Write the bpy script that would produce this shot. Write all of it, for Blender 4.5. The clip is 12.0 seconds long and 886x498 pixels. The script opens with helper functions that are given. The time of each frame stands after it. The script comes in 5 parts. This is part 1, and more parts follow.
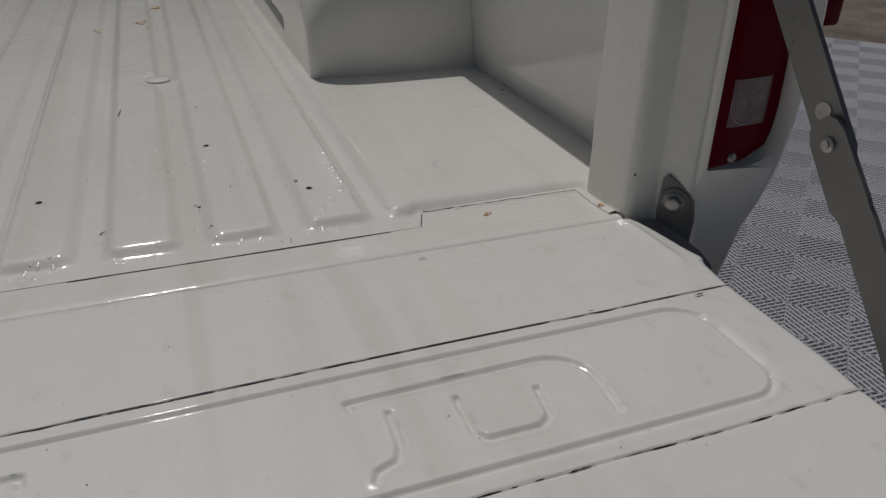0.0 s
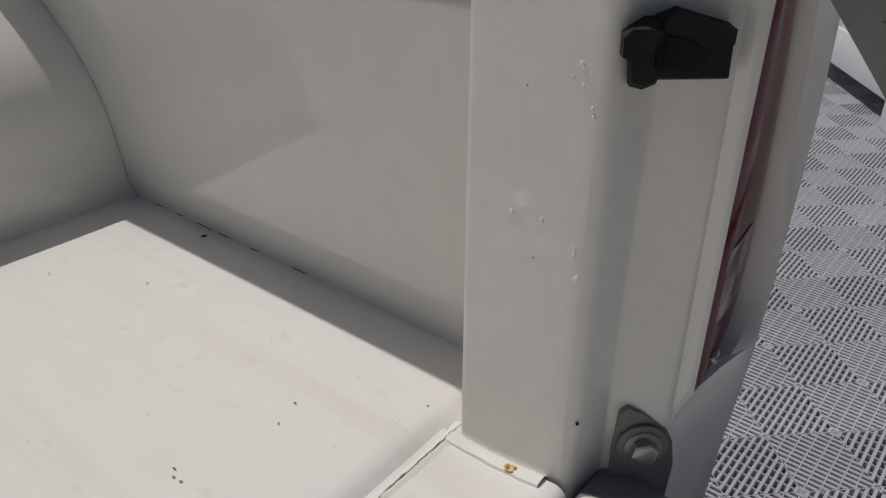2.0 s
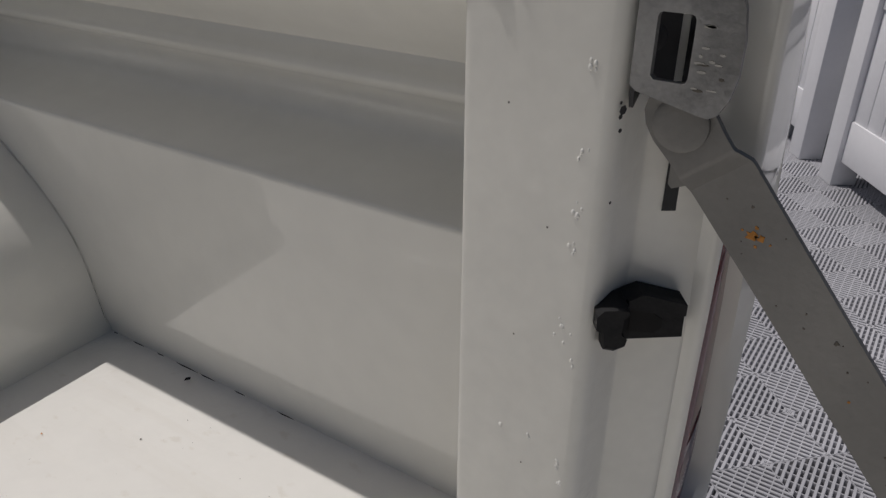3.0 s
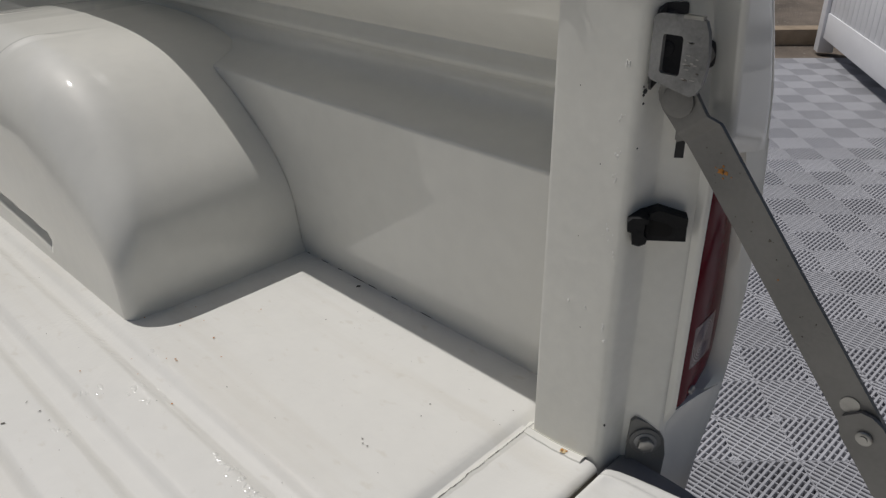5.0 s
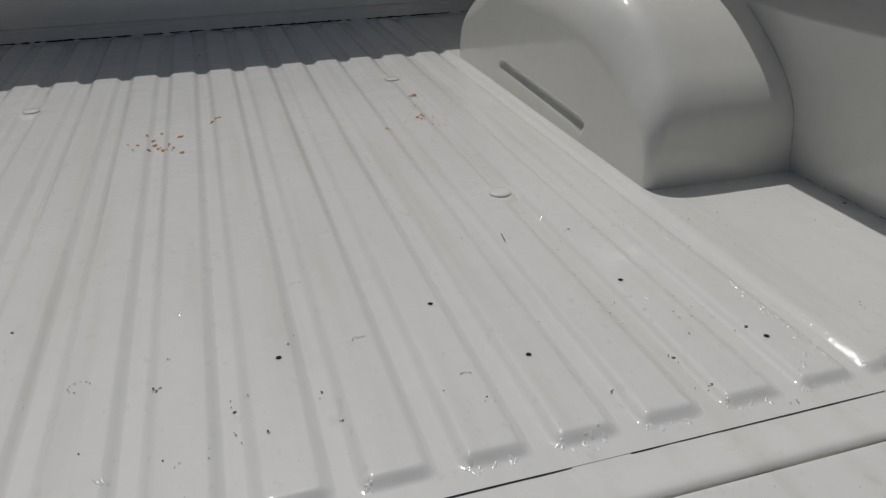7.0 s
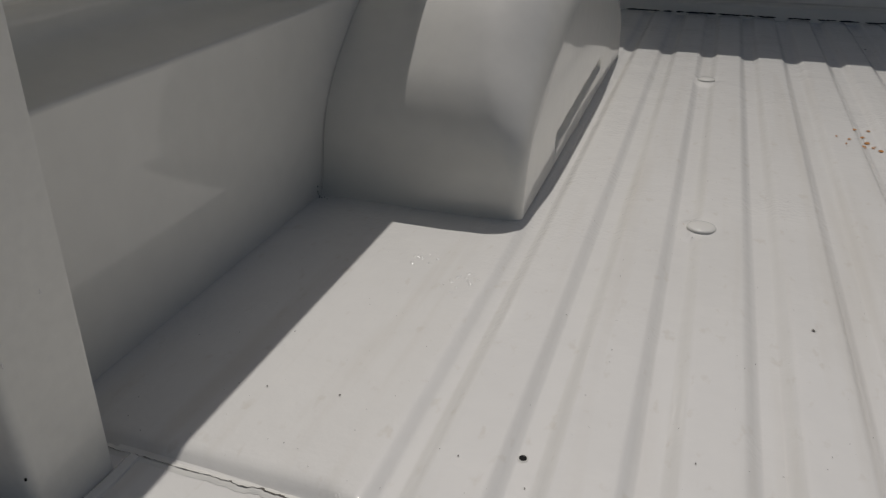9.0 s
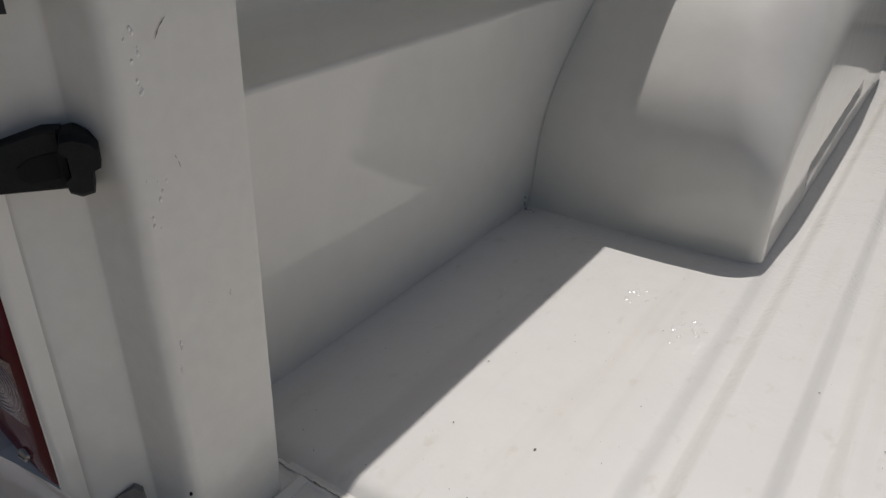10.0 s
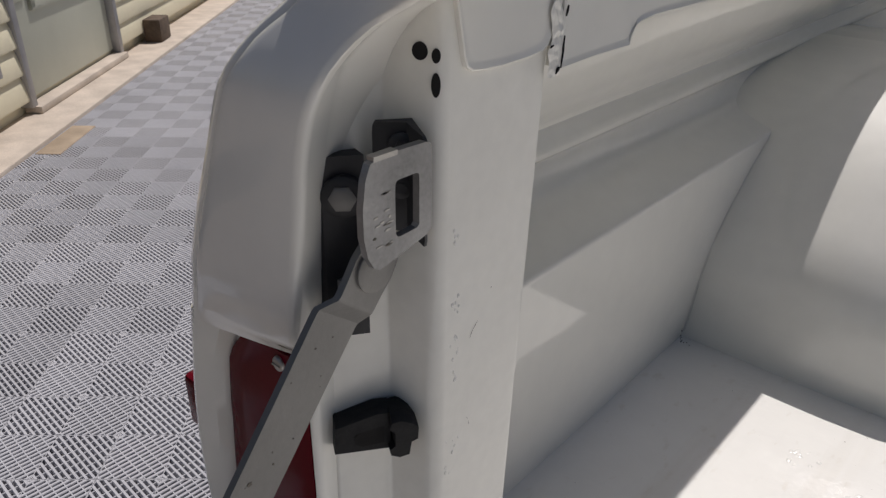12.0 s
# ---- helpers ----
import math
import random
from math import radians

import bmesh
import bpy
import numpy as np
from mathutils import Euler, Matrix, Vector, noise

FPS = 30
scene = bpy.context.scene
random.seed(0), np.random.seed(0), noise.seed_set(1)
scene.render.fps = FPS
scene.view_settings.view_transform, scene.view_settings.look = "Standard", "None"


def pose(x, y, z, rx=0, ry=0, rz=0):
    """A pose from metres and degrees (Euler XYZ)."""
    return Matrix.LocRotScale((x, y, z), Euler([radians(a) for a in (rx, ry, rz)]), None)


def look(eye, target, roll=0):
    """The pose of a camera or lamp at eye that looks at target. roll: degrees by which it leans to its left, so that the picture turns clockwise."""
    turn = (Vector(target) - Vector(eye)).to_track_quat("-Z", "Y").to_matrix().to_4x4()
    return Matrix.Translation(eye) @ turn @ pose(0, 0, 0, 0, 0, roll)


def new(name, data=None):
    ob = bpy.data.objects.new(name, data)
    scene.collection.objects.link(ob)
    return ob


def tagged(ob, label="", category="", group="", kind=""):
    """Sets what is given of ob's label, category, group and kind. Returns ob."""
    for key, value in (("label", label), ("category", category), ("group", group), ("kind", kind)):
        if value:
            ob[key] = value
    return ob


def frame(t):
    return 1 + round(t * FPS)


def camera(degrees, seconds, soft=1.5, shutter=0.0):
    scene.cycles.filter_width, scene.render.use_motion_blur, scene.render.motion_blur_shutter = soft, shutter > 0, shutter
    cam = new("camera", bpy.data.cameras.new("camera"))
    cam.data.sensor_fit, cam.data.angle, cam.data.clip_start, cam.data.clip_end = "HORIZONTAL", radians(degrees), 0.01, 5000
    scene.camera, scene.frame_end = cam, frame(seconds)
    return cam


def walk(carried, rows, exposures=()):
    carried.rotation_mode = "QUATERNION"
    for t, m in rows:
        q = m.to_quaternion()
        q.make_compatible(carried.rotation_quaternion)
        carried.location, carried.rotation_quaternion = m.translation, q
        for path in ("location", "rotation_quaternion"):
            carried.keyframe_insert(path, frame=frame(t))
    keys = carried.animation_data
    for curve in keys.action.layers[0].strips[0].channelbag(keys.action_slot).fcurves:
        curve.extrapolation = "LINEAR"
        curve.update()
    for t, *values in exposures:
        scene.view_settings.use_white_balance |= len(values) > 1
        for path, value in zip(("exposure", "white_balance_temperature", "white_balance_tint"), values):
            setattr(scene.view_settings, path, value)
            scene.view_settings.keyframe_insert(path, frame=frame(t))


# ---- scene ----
cam = camera(61.5, 12.0, soft=1.35)
PATH = [
    (0, (0.413, -0.643, 0.332), (1.037, 0.993, -0.635), 1.0),
    (0.3, (0.433, -0.564, 0.329), (1.21, 1.005, -0.639), 1.2),
    (0.5, (0.468, -0.495, 0.328), (1.331, 1.028, -0.64), 1.0),
    (0.7, (0.487, -0.43, 0.323), (1.457, 1.029, -0.641), 1.4),
    (1, (0.509, -0.354, 0.326), (1.598, 1.017, -0.641), 1.1),
    (1.3, (0.515, -0.297, 0.331), (1.716, 0.979, -0.634), 1.1),
    (1.5, (0.526, -0.267, 0.328), (1.786, 0.947, -0.639), 0.7),
    (2, (0.532, -0.212, 0.332), (1.911, 0.87, -0.631), 0.3),
    (2.5, (0.522, -0.178, 0.396), (1.994, 0.79, -0.55), 0.5),
    (2.7, (0.523, -0.175, 0.429), (2.014, 0.769, -0.511), 0.4),
    (4.3, (0.424, -0.29, 0.509), (1.851, 0.754, -0.425), -0.5),
    (4.5, (0.406, -0.315, 0.508), (1.789, 0.786, -0.427), -0.6),
    (4.8, (0.368, -0.34, 0.52), (1.677, 0.846, -0.418), -0.6),
    (5, (0.336, -0.349, 0.521), (1.599, 0.892, -0.409), -0.6),
    (5.5, (0.268, -0.396, 0.476), (1.383, 0.976, -0.459), -0.6),
    (5.8, (0.248, -0.415, 0.475), (1.255, 1.03, -0.472), -1.1),
    (6, (0.215, -0.425, 0.477), (1.158, 1.069, -0.46), -0.8),
    (6.5, (0.119, -0.452, 0.479), (0.858, 1.153, -0.458), -1.0),
    (7, (-0.007, -0.466, 0.483), (0.5, 1.227, -0.453), -0.9),
    (7.2, (-0.052, -0.456, 0.476), (0.356, 1.264, -0.459), -0.8),
    (8.8, (-0.392, -0.35, 0.434), (-0.865, 1.352, -0.504), 0.0),
    (9, (-0.425, -0.333, 0.419), (-1.004, 1.335, -0.52), 0.0),
    (9.5, (-0.479, -0.299, 0.391), (-1.295, 1.271, -0.541), 0.0),
    (10, (-0.499, -0.264, 0.39), (-1.496, 1.2, -0.539), 0.3),
    (10.5, (-0.501, -0.262, 0.403), (-1.617, 1.115, -0.522), 0.6),
    (11, (-0.514, -0.275, 0.47), (-1.702, 1.044, -0.453), 0.5),
    (11.5, (-0.553, -0.294, 0.513), (-1.761, 1.008, -0.406), 0.5),
    (12, (-0.588, -0.324, 0.557), (-1.762, 1.006, -0.367), 0.9),
]
EXPOSURES = [(0, -0.78, 6450, 10.5), (0.5, -0.70, 6450, 11.0), (1, -0.58, 6500, 11.5), (1.5, -0.45, 6500, 11.5), (2, -0.18, 6500, 12.5), (2.5, -0.20, 6500, 12.5), (4.5, 0.19, 6500, 11.5), (5, -0.15, 6420, 9.5), (5.5, -0.28, 6500, 10.5), (6, -0.45, 6350, 10.5), (6.5, -0.53, 6250, 9.5), (7, -0.53, 6250, 9.5),
             (9, -0.50, 6500, 11.5), (9.5, -0.15, 6500, 12.5), (10, -0.03, 6500, 12.5), (10.5, 0.19, 6500, 13.5), (11, 0.24, 6500, 13.5), (11.5, 0.39, 6500, 13.5), (12, 0.35, 6500, 13.5)]
walk(cam, [(t, look(eye, target, roll)) for t, eye, target, roll in PATH], EXPOSURES)

# ---- light ----
SUN_X, SUN_Y = 0.070, -0.52          # drift of a shadow per metre of fall
world = bpy.data.worlds.new("sky")
scene.world = world
world.use_nodes = True
wn = world.node_tree
sky = wn.nodes.new("ShaderNodeTexSky")
sky.sky_type, sky.sun_disc = "NISHITA", False
sun_dir = Vector((-SUN_X, -SUN_Y, 1)).normalized()
sky.sun_elevation = math.asin(sun_dir.z)
sky.sun_rotation = math.atan2(sun_dir.x, sun_dir.y)
sky.air_density, sky.dust_density, sky.ozone_density = 1.0, 2.6, 1.0
wn.links.new(sky.outputs[0], wn.nodes["Background"].inputs[0])
wn.nodes["Background"].inputs[1].default_value = 0.034
sun = new("sun", bpy.data.lights.new("sun", "SUN"))
sun.data.energy, sun.data.angle, sun.data.color = 2.42, radians(0.53), (1.0, 0.965, 0.925)
sun.matrix_world = look(sun_dir * 20, (0, 0, 0))


# ---- materials ----
def material(name, colour, rough=0.5, metal=0.0, coat=0.0, vary=0.12, scale=3.0, bump=0.0, bump_scale=40.0,
             speck=None, speck_scale=60.0, speck_cut=0.06, rand=0.0, rough_vary=0.1, trans=0.0, streak=None, spec=0.5, crinkle=0.0, coat_rough=0.05):
    """Principled surface: base colour with a broad and a fine variation, optional specks and relief."""
    m = bpy.data.materials.new(name)
    m.use_nodes = True
    n, l = m.node_tree.nodes, m.node_tree.links
    bsdf = n["Principled BSDF"]
    geo = n.new("ShaderNodeTexCoord")
    big = n.new("ShaderNodeTexNoise")
    big.inputs["Scale"].default_value, big.inputs["Detail"].default_value = scale, 4
    fine = n.new("ShaderNodeTexNoise")
    fine.inputs["Scale"].default_value, fine.inputs["Detail"].default_value = scale * 18, 6
    for t in (big, fine):
        l.new(geo.outputs["Object"], t.inputs["Vector"])
    both = n.new("ShaderNodeMath")
    both.operation = "MULTIPLY_ADD"
    both.inputs[1].default_value = 0.35
    l.new(fine.outputs["Fac"], both.inputs[0])
    l.new(big.outputs["Fac"], both.inputs[2])
    ramp = n.new("ShaderNodeMapRange")
    ramp.inputs["From Min"].default_value, ramp.inputs["From Max"].default_value = 0.4, 0.95
    ramp.inputs["To Min"].default_value, ramp.inputs["To Max"].default_value = 1 - vary, 1 + vary * 0.5
    l.new(both.outputs[0], ramp.inputs["Value"])
    tint = n.new("ShaderNodeVectorMath")
    tint.operation = "SCALE"
    tint.inputs[0].default_value = colour
    l.new(ramp.outputs["Result"], tint.inputs["Scale"])
    out = tint.outputs[0]
    if rand:
        info = n.new("ShaderNodeObjectInfo")
        isl = n.new("ShaderNodeMapRange")
        isl.inputs["To Min"].default_value, isl.inputs["To Max"].default_value = 1 - rand, 1 + rand
        l.new(info.outputs["Random"], isl.inputs["Value"])
        s2 = n.new("ShaderNodeVectorMath")
        s2.operation = "SCALE"
        l.new(out, s2.inputs[0])
        l.new(isl.outputs["Result"], s2.inputs["Scale"])
        out = s2.outputs[0]
    if streak:
        # long faint smears of dirt, and small blotches
        for stretch, lo, hi, amount in (((26.0, 1.6, 26.0), 0.52, 0.72, 0.30), ((70.0, 38.0, 70.0), 0.62, 0.72, 0.32)):
            mp = n.new("ShaderNodeMapping")
            mp.inputs["Scale"].default_value = stretch
            l.new(geo.outputs["Object"], mp.inputs["Vector"])
            sn = n.new("ShaderNodeTexNoise")
            sn.inputs["Scale"].default_value, sn.inputs["Detail"].default_value = 1.0, 5
            l.new(mp.outputs["Vector"], sn.inputs["Vector"])
            sr = n.new("ShaderNodeMapRange")
            sr.inputs["From Min"].default_value, sr.inputs["From Max"].default_value = lo, hi
            sr.inputs["To Max"].default_value = amount
            l.new(sn.outputs["Fac"], sr.inputs["Value"])
            sm = n.new("ShaderNodeMix")
            sm.data_type = "RGBA"
            l.new(sr.outputs["Result"], sm.inputs["Factor"])
            l.new(out, sm.inputs["A"])
            sm.inputs["B"].default_value = (*streak, 1)
            out = sm.outputs["Result"]
    if speck:
        vor = n.new("ShaderNodeTexVoronoi")
        vor.inputs["Scale"].default_value = speck_scale
        wob = n.new("ShaderNodeTexNoise")
        wob.inputs["Scale"].default_value = 7.0
        l.new(geo.outputs["Object"], vor.inputs["Vector"])
        l.new(geo.outputs["Object"], wob.inputs["Vector"])
        cut = n.new("ShaderNodeMath")
        cut.operation = "MULTIPLY"
        l.new(wob.outputs["Fac"], cut.inputs[0])
        cut.inputs[1].default_value = speck_cut * 2
        sub = n.new("ShaderNodeMath")
        sub.operation = "LESS_THAN"
        l.new(vor.outputs["Distance"], sub.inputs[0])
        l.new(cut.outputs[0], sub.inputs[1])
        keep = n.new("ShaderNodeMath")
        keep.operation = "GREATER_THAN"
        l.new(vor.outputs["Color"], keep.inputs[0])
        keep.inputs[1].default_value = 0.72
        mul = n.new("ShaderNodeMath")
        mul.operation = "MULTIPLY"
        l.new(sub.outputs[0], mul.inputs[0])
        l.new(keep.outputs[0], mul.inputs[1])
        mix = n.new("ShaderNodeMix")
        mix.data_type = "RGBA"
        l.new(mul.outputs[0], mix.inputs["Factor"])
        l.new(out, mix.inputs["A"])
        mix.inputs["B"].default_value = (*speck, 1)
        out = mix.outputs["Result"]
    l.new(out, bsdf.inputs["Base Color"])
    rr = n.new("ShaderNodeMapRange")
    rr.inputs["To Min"].default_value, rr.inputs["To Max"].default_value = max(0.02, rough - rough_vary), rough + rough_vary
    l.new(fine.outputs["Fac"], rr.inputs["Value"])
    l.new(rr.outputs["Result"], bsdf.inputs["Roughness"])
    bsdf.inputs["Metallic"].default_value = metal
    bsdf.inputs["Specular IOR Level"].default_value = spec
    bsdf.inputs["Coat Weight"].default_value = coat
    bsdf.inputs["Coat Roughness"].default_value = coat_rough
    bsdf.inputs["Transmission Weight"].default_value = trans
    if bump:
        b = n.new("ShaderNodeTexNoise")
        b.inputs["Scale"].default_value, b.inputs["Detail"].default_value = bump_scale, 3
        l.new(geo.outputs["Object"], b.inputs["Vector"])
        bp = n.new("ShaderNodeBump")
        bp.inputs["Strength"].default_value = 1.0
        bp.inputs["Distance"].default_value = bump
        l.new(b.outputs["Fac"], bp.inputs["Height"])
        l.new(bp.outputs["Normal"], bsdf.inputs["Normal"])
        last = bp.outputs["Normal"]
        if crinkle:
            # patches where the clear coat has run and wrinkled
            cr = n.new("ShaderNodeTexNoise")
            cr.inputs["Scale"].default_value, cr.inputs["Detail"].default_value = 160.0, 2
            where = n.new("ShaderNodeTexNoise")
            where.inputs["Scale"].default_value, where.inputs["Detail"].default_value = 7.0, 3
            for q in (cr, where):
                l.new(geo.outputs["Object"], q.inputs["Vector"])
            mask = n.new("ShaderNodeMapRange")
            mask.inputs["From Min"].default_value, mask.inputs["From Max"].default_value = 0.52, 0.66
            l.new(where.outputs["Fac"], mask.inputs["Value"])
            high = n.new("ShaderNodeMath")
            high.operation = "MULTIPLY"
            l.new(cr.outputs["Fac"], high.inputs[0])
            l.new(mask.outputs["Result"], high.inputs[1])
            b2 = n.new("ShaderNodeBump")
            b2.inputs["Distance"].default_value = crinkle
            l.new(high.outputs[0], b2.inputs["Height"])
            l.new(last, b2.inputs["Normal"])
            last = b2.outputs["Normal"]
        l.new(last, bsdf.inputs["Coat Normal"])
    return m


PAINT = material("cream_paint", (0.85, 0.835, 0.775), 0.45, coat=1.0, vary=0.09, scale=2.2, bump=0.0003, bump_scale=24, spec=0.15,
                 speck=(0.38, 0.35, 0.31), speck_scale=48, speck_cut=0.014)
FLOOR = material("worn_cream_floor_paint", (0.85, 0.835, 0.79), 0.45, coat=1.0, vary=0.06, scale=2.2, bump=0.00045, bump_scale=70, spec=0.15, crinkle=0.0009,
                 speck=(0.30, 0.25, 0.19), speck_scale=95, speck_cut=0.022, streak=(0.66, 0.61, 0.52))
JAMB = material("brushed_cream_paint", (0.85, 0.835, 0.77), 0.45, coat=0.8, spec=0.15, crinkle=0.0007, vary=0.12, scale=5, bump=0.0006, bump_scale=22)
RUNS = material("paint_runs", (0.85, 0.835, 0.79), 0.4, coat=1.0, coat_rough=0.15, vary=0.06, scale=2.2, bump=0.0006, bump_scale=300, spec=0.2)
STRAP = material("weathered_grey_steel", (0.215, 0.21, 0.20), 0.48, metal=0.35, vary=0.25, scale=14, bump=0.0004, bump_scale=150,
                 speck=(0.05, 0.035, 0.03), speck_scale=55, speck_cut=0.05)
LATCH = material("worn_zinc_steel", (0.29, 0.29, 0.29), 0.42, metal=0.6, vary=0.45, scale=22, bump=0.0006, bump_scale=160)
DARKSTEEL = material("dark_grey_steel", (0.035, 0.035, 0.038), 0.55, metal=0.2, vary=0.3, scale=18, bump=0.0005, bump_scale=120)
BRIGHT = material("bright_bolt_steel", (0.42, 0.41, 0.39), 0.35, metal=0.8, vary=0.3, scale=60, bump=0.0003, bump_scale=200)
RUBBER = material("black_rubber", (0.005, 0.005, 0.006), 0.8, vary=0.35, scale=30, bump=0.0015, bump_scale=90)
GREYPLATE = material("grey_gate_side", (0.20, 0.20, 0.21), 0.5, coat=0.1, vary=0.2, scale=10, bump=0.0005, bump_scale=80)
HINGE = material("grey_hinge_paint", (0.23, 0.225, 0.21), 0.5, coat=0.2, vary=0.3, scale=25, bump=0.0005, bump_scale=90)
HOLE = material("hole_black", (0.006, 0.005, 0.005), 0.9, vary=0.2)
RUST = material("rust", (0.56, 0.24, 0.05), 0.85, vary=0.3, scale=120, bump=0.001, bump_scale=300)
STAIN = material("rust_stain", (0.74, 0.58, 0.33), 0.6, vary=0.25, scale=90)
# bare chips and dark joints, also the painted shade on the sill's roll
CHIP_SHADE = material("bare_chip_and_shade", (0.12, 0.105, 0.085), 0.7, vary=0.5, scale=40)
RED = material("red_lens", (0.12, 0.002, 0.010), 0.07, coat=0.0, spec=0.04, vary=0.2, scale=8, bump=0.0001, bump_scale=200)
SMOKE = material("clear_reverse_lens", (0.17, 0.10, 0.10), 0.25, coat=0.3, vary=0.3, scale=40, bump=0.0002, bump_scale=200)
LENSRING = material("pale_lens_rings", (0.42, 0.36, 0.36), 0.3, vary=0.2, scale=40)
GASKET = material("dark_gasket", (0.02, 0.012, 0.012), 0.6, vary=0.3)
TILE = material("grey_plastic_mat", (0.48, 0.48, 0.51), 0.5, vary=0.16, scale=1.4, rand=0.07, bump=0.0005, bump_scale=60)
# near-black: the deep shade in the mats' slots, put into the colour
UNDER = material("slot_shade_under_mat", (0.03, 0.029, 0.028), 0.95, vary=0.4, scale=9)
EARTH = material("gravelly_ground", (0.22, 0.18, 0.145), 0.95, vary=0.55, scale=2.5, bump=0.02, bump_scale=45,
                 speck=(0.36, 0.34, 0.31), speck_scale=28, speck_cut=0.2)
SIDING = material("cream_siding", (0.74, 0.68, 0.50), 0.6, vary=0.1, scale=2, bump=0.0006, bump_scale=70, rand=0.03)
KERB = material("pale_concrete", (0.58, 0.50, 0.42), 0.85, vary=0.25, scale=6, bump=0.002, bump_scale=60)
DOOR = material("pale_green_door_paint", (0.55, 0.56, 0.46), 0.45, vary=0.08, scale=3, bump=0.0004, bump_scale=50)
ALU = material("grey_aluminium", (0.36, 0.36, 0.37), 0.4, metal=0.5, vary=0.2, scale=9)
GLASS = material("dark_glass", (0.10, 0.115, 0.10), 0.08, coat=0.6, vary=0.1)
DOORGLASS = material("frosted_door_glass", (0.36, 0.39, 0.32), 0.22, coat=0.4, vary=0.12, scale=2)
BROWN = material("weathered_brown_block", (0.12, 0.085, 0.06), 0.8, vary=0.4, scale=20, bump=0.002, bump_scale=60)
WHITE = material("white_wood_paint", (0.80, 0.80, 0.82), 0.5, vary=0.06, scale=4, bump=0.0005, bump_scale=60)
WOOD = material("bare_tan_wood", (0.40, 0.31, 0.22), 0.7, vary=0.3, scale=8, bump=0.001, bump_scale=60)


# ---- mesh helpers ----
def part(name, bm, mat, parent=None, label="", smooth=True, angle=40, fix=True, crisp=False):
    if fix:
        bmesh.ops.recalc_face_normals(bm, faces=bm.faces)
    me = bpy.data.meshes.new(name)
    bm.to_mesh(me)
    bm.free()
    if smooth:
        me.polygons.foreach_set("use_smooth", [True] * len(me.polygons))
        me.set_sharp_from_angle(angle=radians(angle))
    me.materials.append(mat)
    ob = new(name, me)
    ob.parent = parent
    if label:
        ob["label"] = label
    if crisp:
        even = ob.modifiers.new("even_faces", "WEIGHTED_NORMAL")
        even.keep_sharp = True
        even.weight = 60
    return ob


def sheet(bm, rows, closed=False):
    """Quads between successive rows of points."""
    vs = [[bm.verts.new(p) for p in r] for r in rows]
    for a, b in zip(vs, vs[1:]):
        n = len(a)
        for i in range(n if closed else n - 1):
            j = (i + 1) % n
            bm.faces.new((a[i], a[j], b[j], b[i]))
    return vs


def tube(bm, rows):
    """A closed loft: rings joined, both ends capped."""
    vs = sheet(bm, rows, True)
    bm.faces.new(vs[0][::-1])
    bm.faces.new(vs[-1])


def box(bm, lo, hi, bevel=0.0, m=None, seg=2):
    x0, y0, z0 = lo
    x1, y1, z1 = hi
    v = [bm.verts.new(p) for p in ((x0, y0, z0), (x1, y0, z0), (x1, y1, z0), (x0, y1, z0), (x0, y0, z1), (x1, y0, z1), (x1, y1, z1), (x0, y1, z1))]
    f = [bm.faces.new([v[i] for i in q]) for q in ((3, 2, 1, 0), (4, 5, 6, 7), (0, 1, 5, 4), (1, 2, 6, 5), (2, 3, 7, 6), (3, 0, 4, 7))]
    if m is not None:
        bmesh.ops.transform(bm, matrix=m, verts=v)
    if bevel:
        es = list({e for q in f for e in q.edges})
        bmesh.ops.bevel(bm, geom=es, offset=bevel, segments=seg, affect="EDGES", profile=0.5)


def disc(bm, centre, axis, radius, height, n=20, dome=0.0, spin=0.0):
    """A short cylinder along axis with an optional domed end."""
    q = Vector(axis).to_track_quat("Z", "Y").to_matrix()
    c = Vector(centre)
    rings = [(radius, 0.0), (radius, height)]
    if dome:
        rings += [(radius * math.cos(a), height + dome * math.sin(a)) for a in (0.4, 0.8, 1.2)]
    rows = [[c + q @ Vector((r * math.cos(spin + 2 * math.pi * k / n), r * math.sin(spin + 2 * math.pi * k / n), h)) for k in range(n)] for r, h in rings]
    tube(bm, rows)


def table(z, pairs):
    """Straight steps between pairs of (height, value)."""
    if z <= pairs[0][0]:
        return pairs[0][1]
    for (z0, v0), (z1, v1) in zip(pairs, pairs[1:]):
        if z <= z1:
            return v0 + (v1 - v0) * (z - z0) / (z1 - z0)
    return pairs[-1][1]


def smoothstep(a, b, x):
    t = min(1.0, max(0.0, (x - a) / (b - a)))
    return t * t * (3 - 2 * t)


GROUND = -0.80
BED_Y = 2.06
POST = 0.829
truck = new("pickup_truck")
truck.location = (0, 0, GROUND)
tagged(truck, "cream-painted pickup truck with its tailgate folded down, on grey mats", "pickup truck")


def bed(name, bm, mat, label="", parent=None, **kw):
    """A part of the truck, given in bed coordinates."""
    if parent is None:
        bmesh.ops.translate(bm, verts=bm.verts, vec=(0, 0, -GROUND))
        return part(name, bm, mat, truck, label, **kw)
    bmesh.ops.translate(bm, verts=bm.verts, vec=(0, 0, -GROUND))
    return part(name, bm, mat, parent, label, **kw)


# ---- bed floor: pressed ribs, flat sides ----
PITCH = 0.092
GROOVE = -0.0075


def rib(x):
    """0 in a groove, 1 on a rib."""
    a = abs(x)
    if a > 0.596:
        return smoothstep(0.596, 0.616, a)
    d = abs(a - PITCH * round(a / PITCH))
    return 1 - smoothstep(0.0230, 0.0365, d)


BOLTS = ((0.400, 0.567), (0.398, 1.300), (-0.393, 0.576), (-0.410, 1.311))


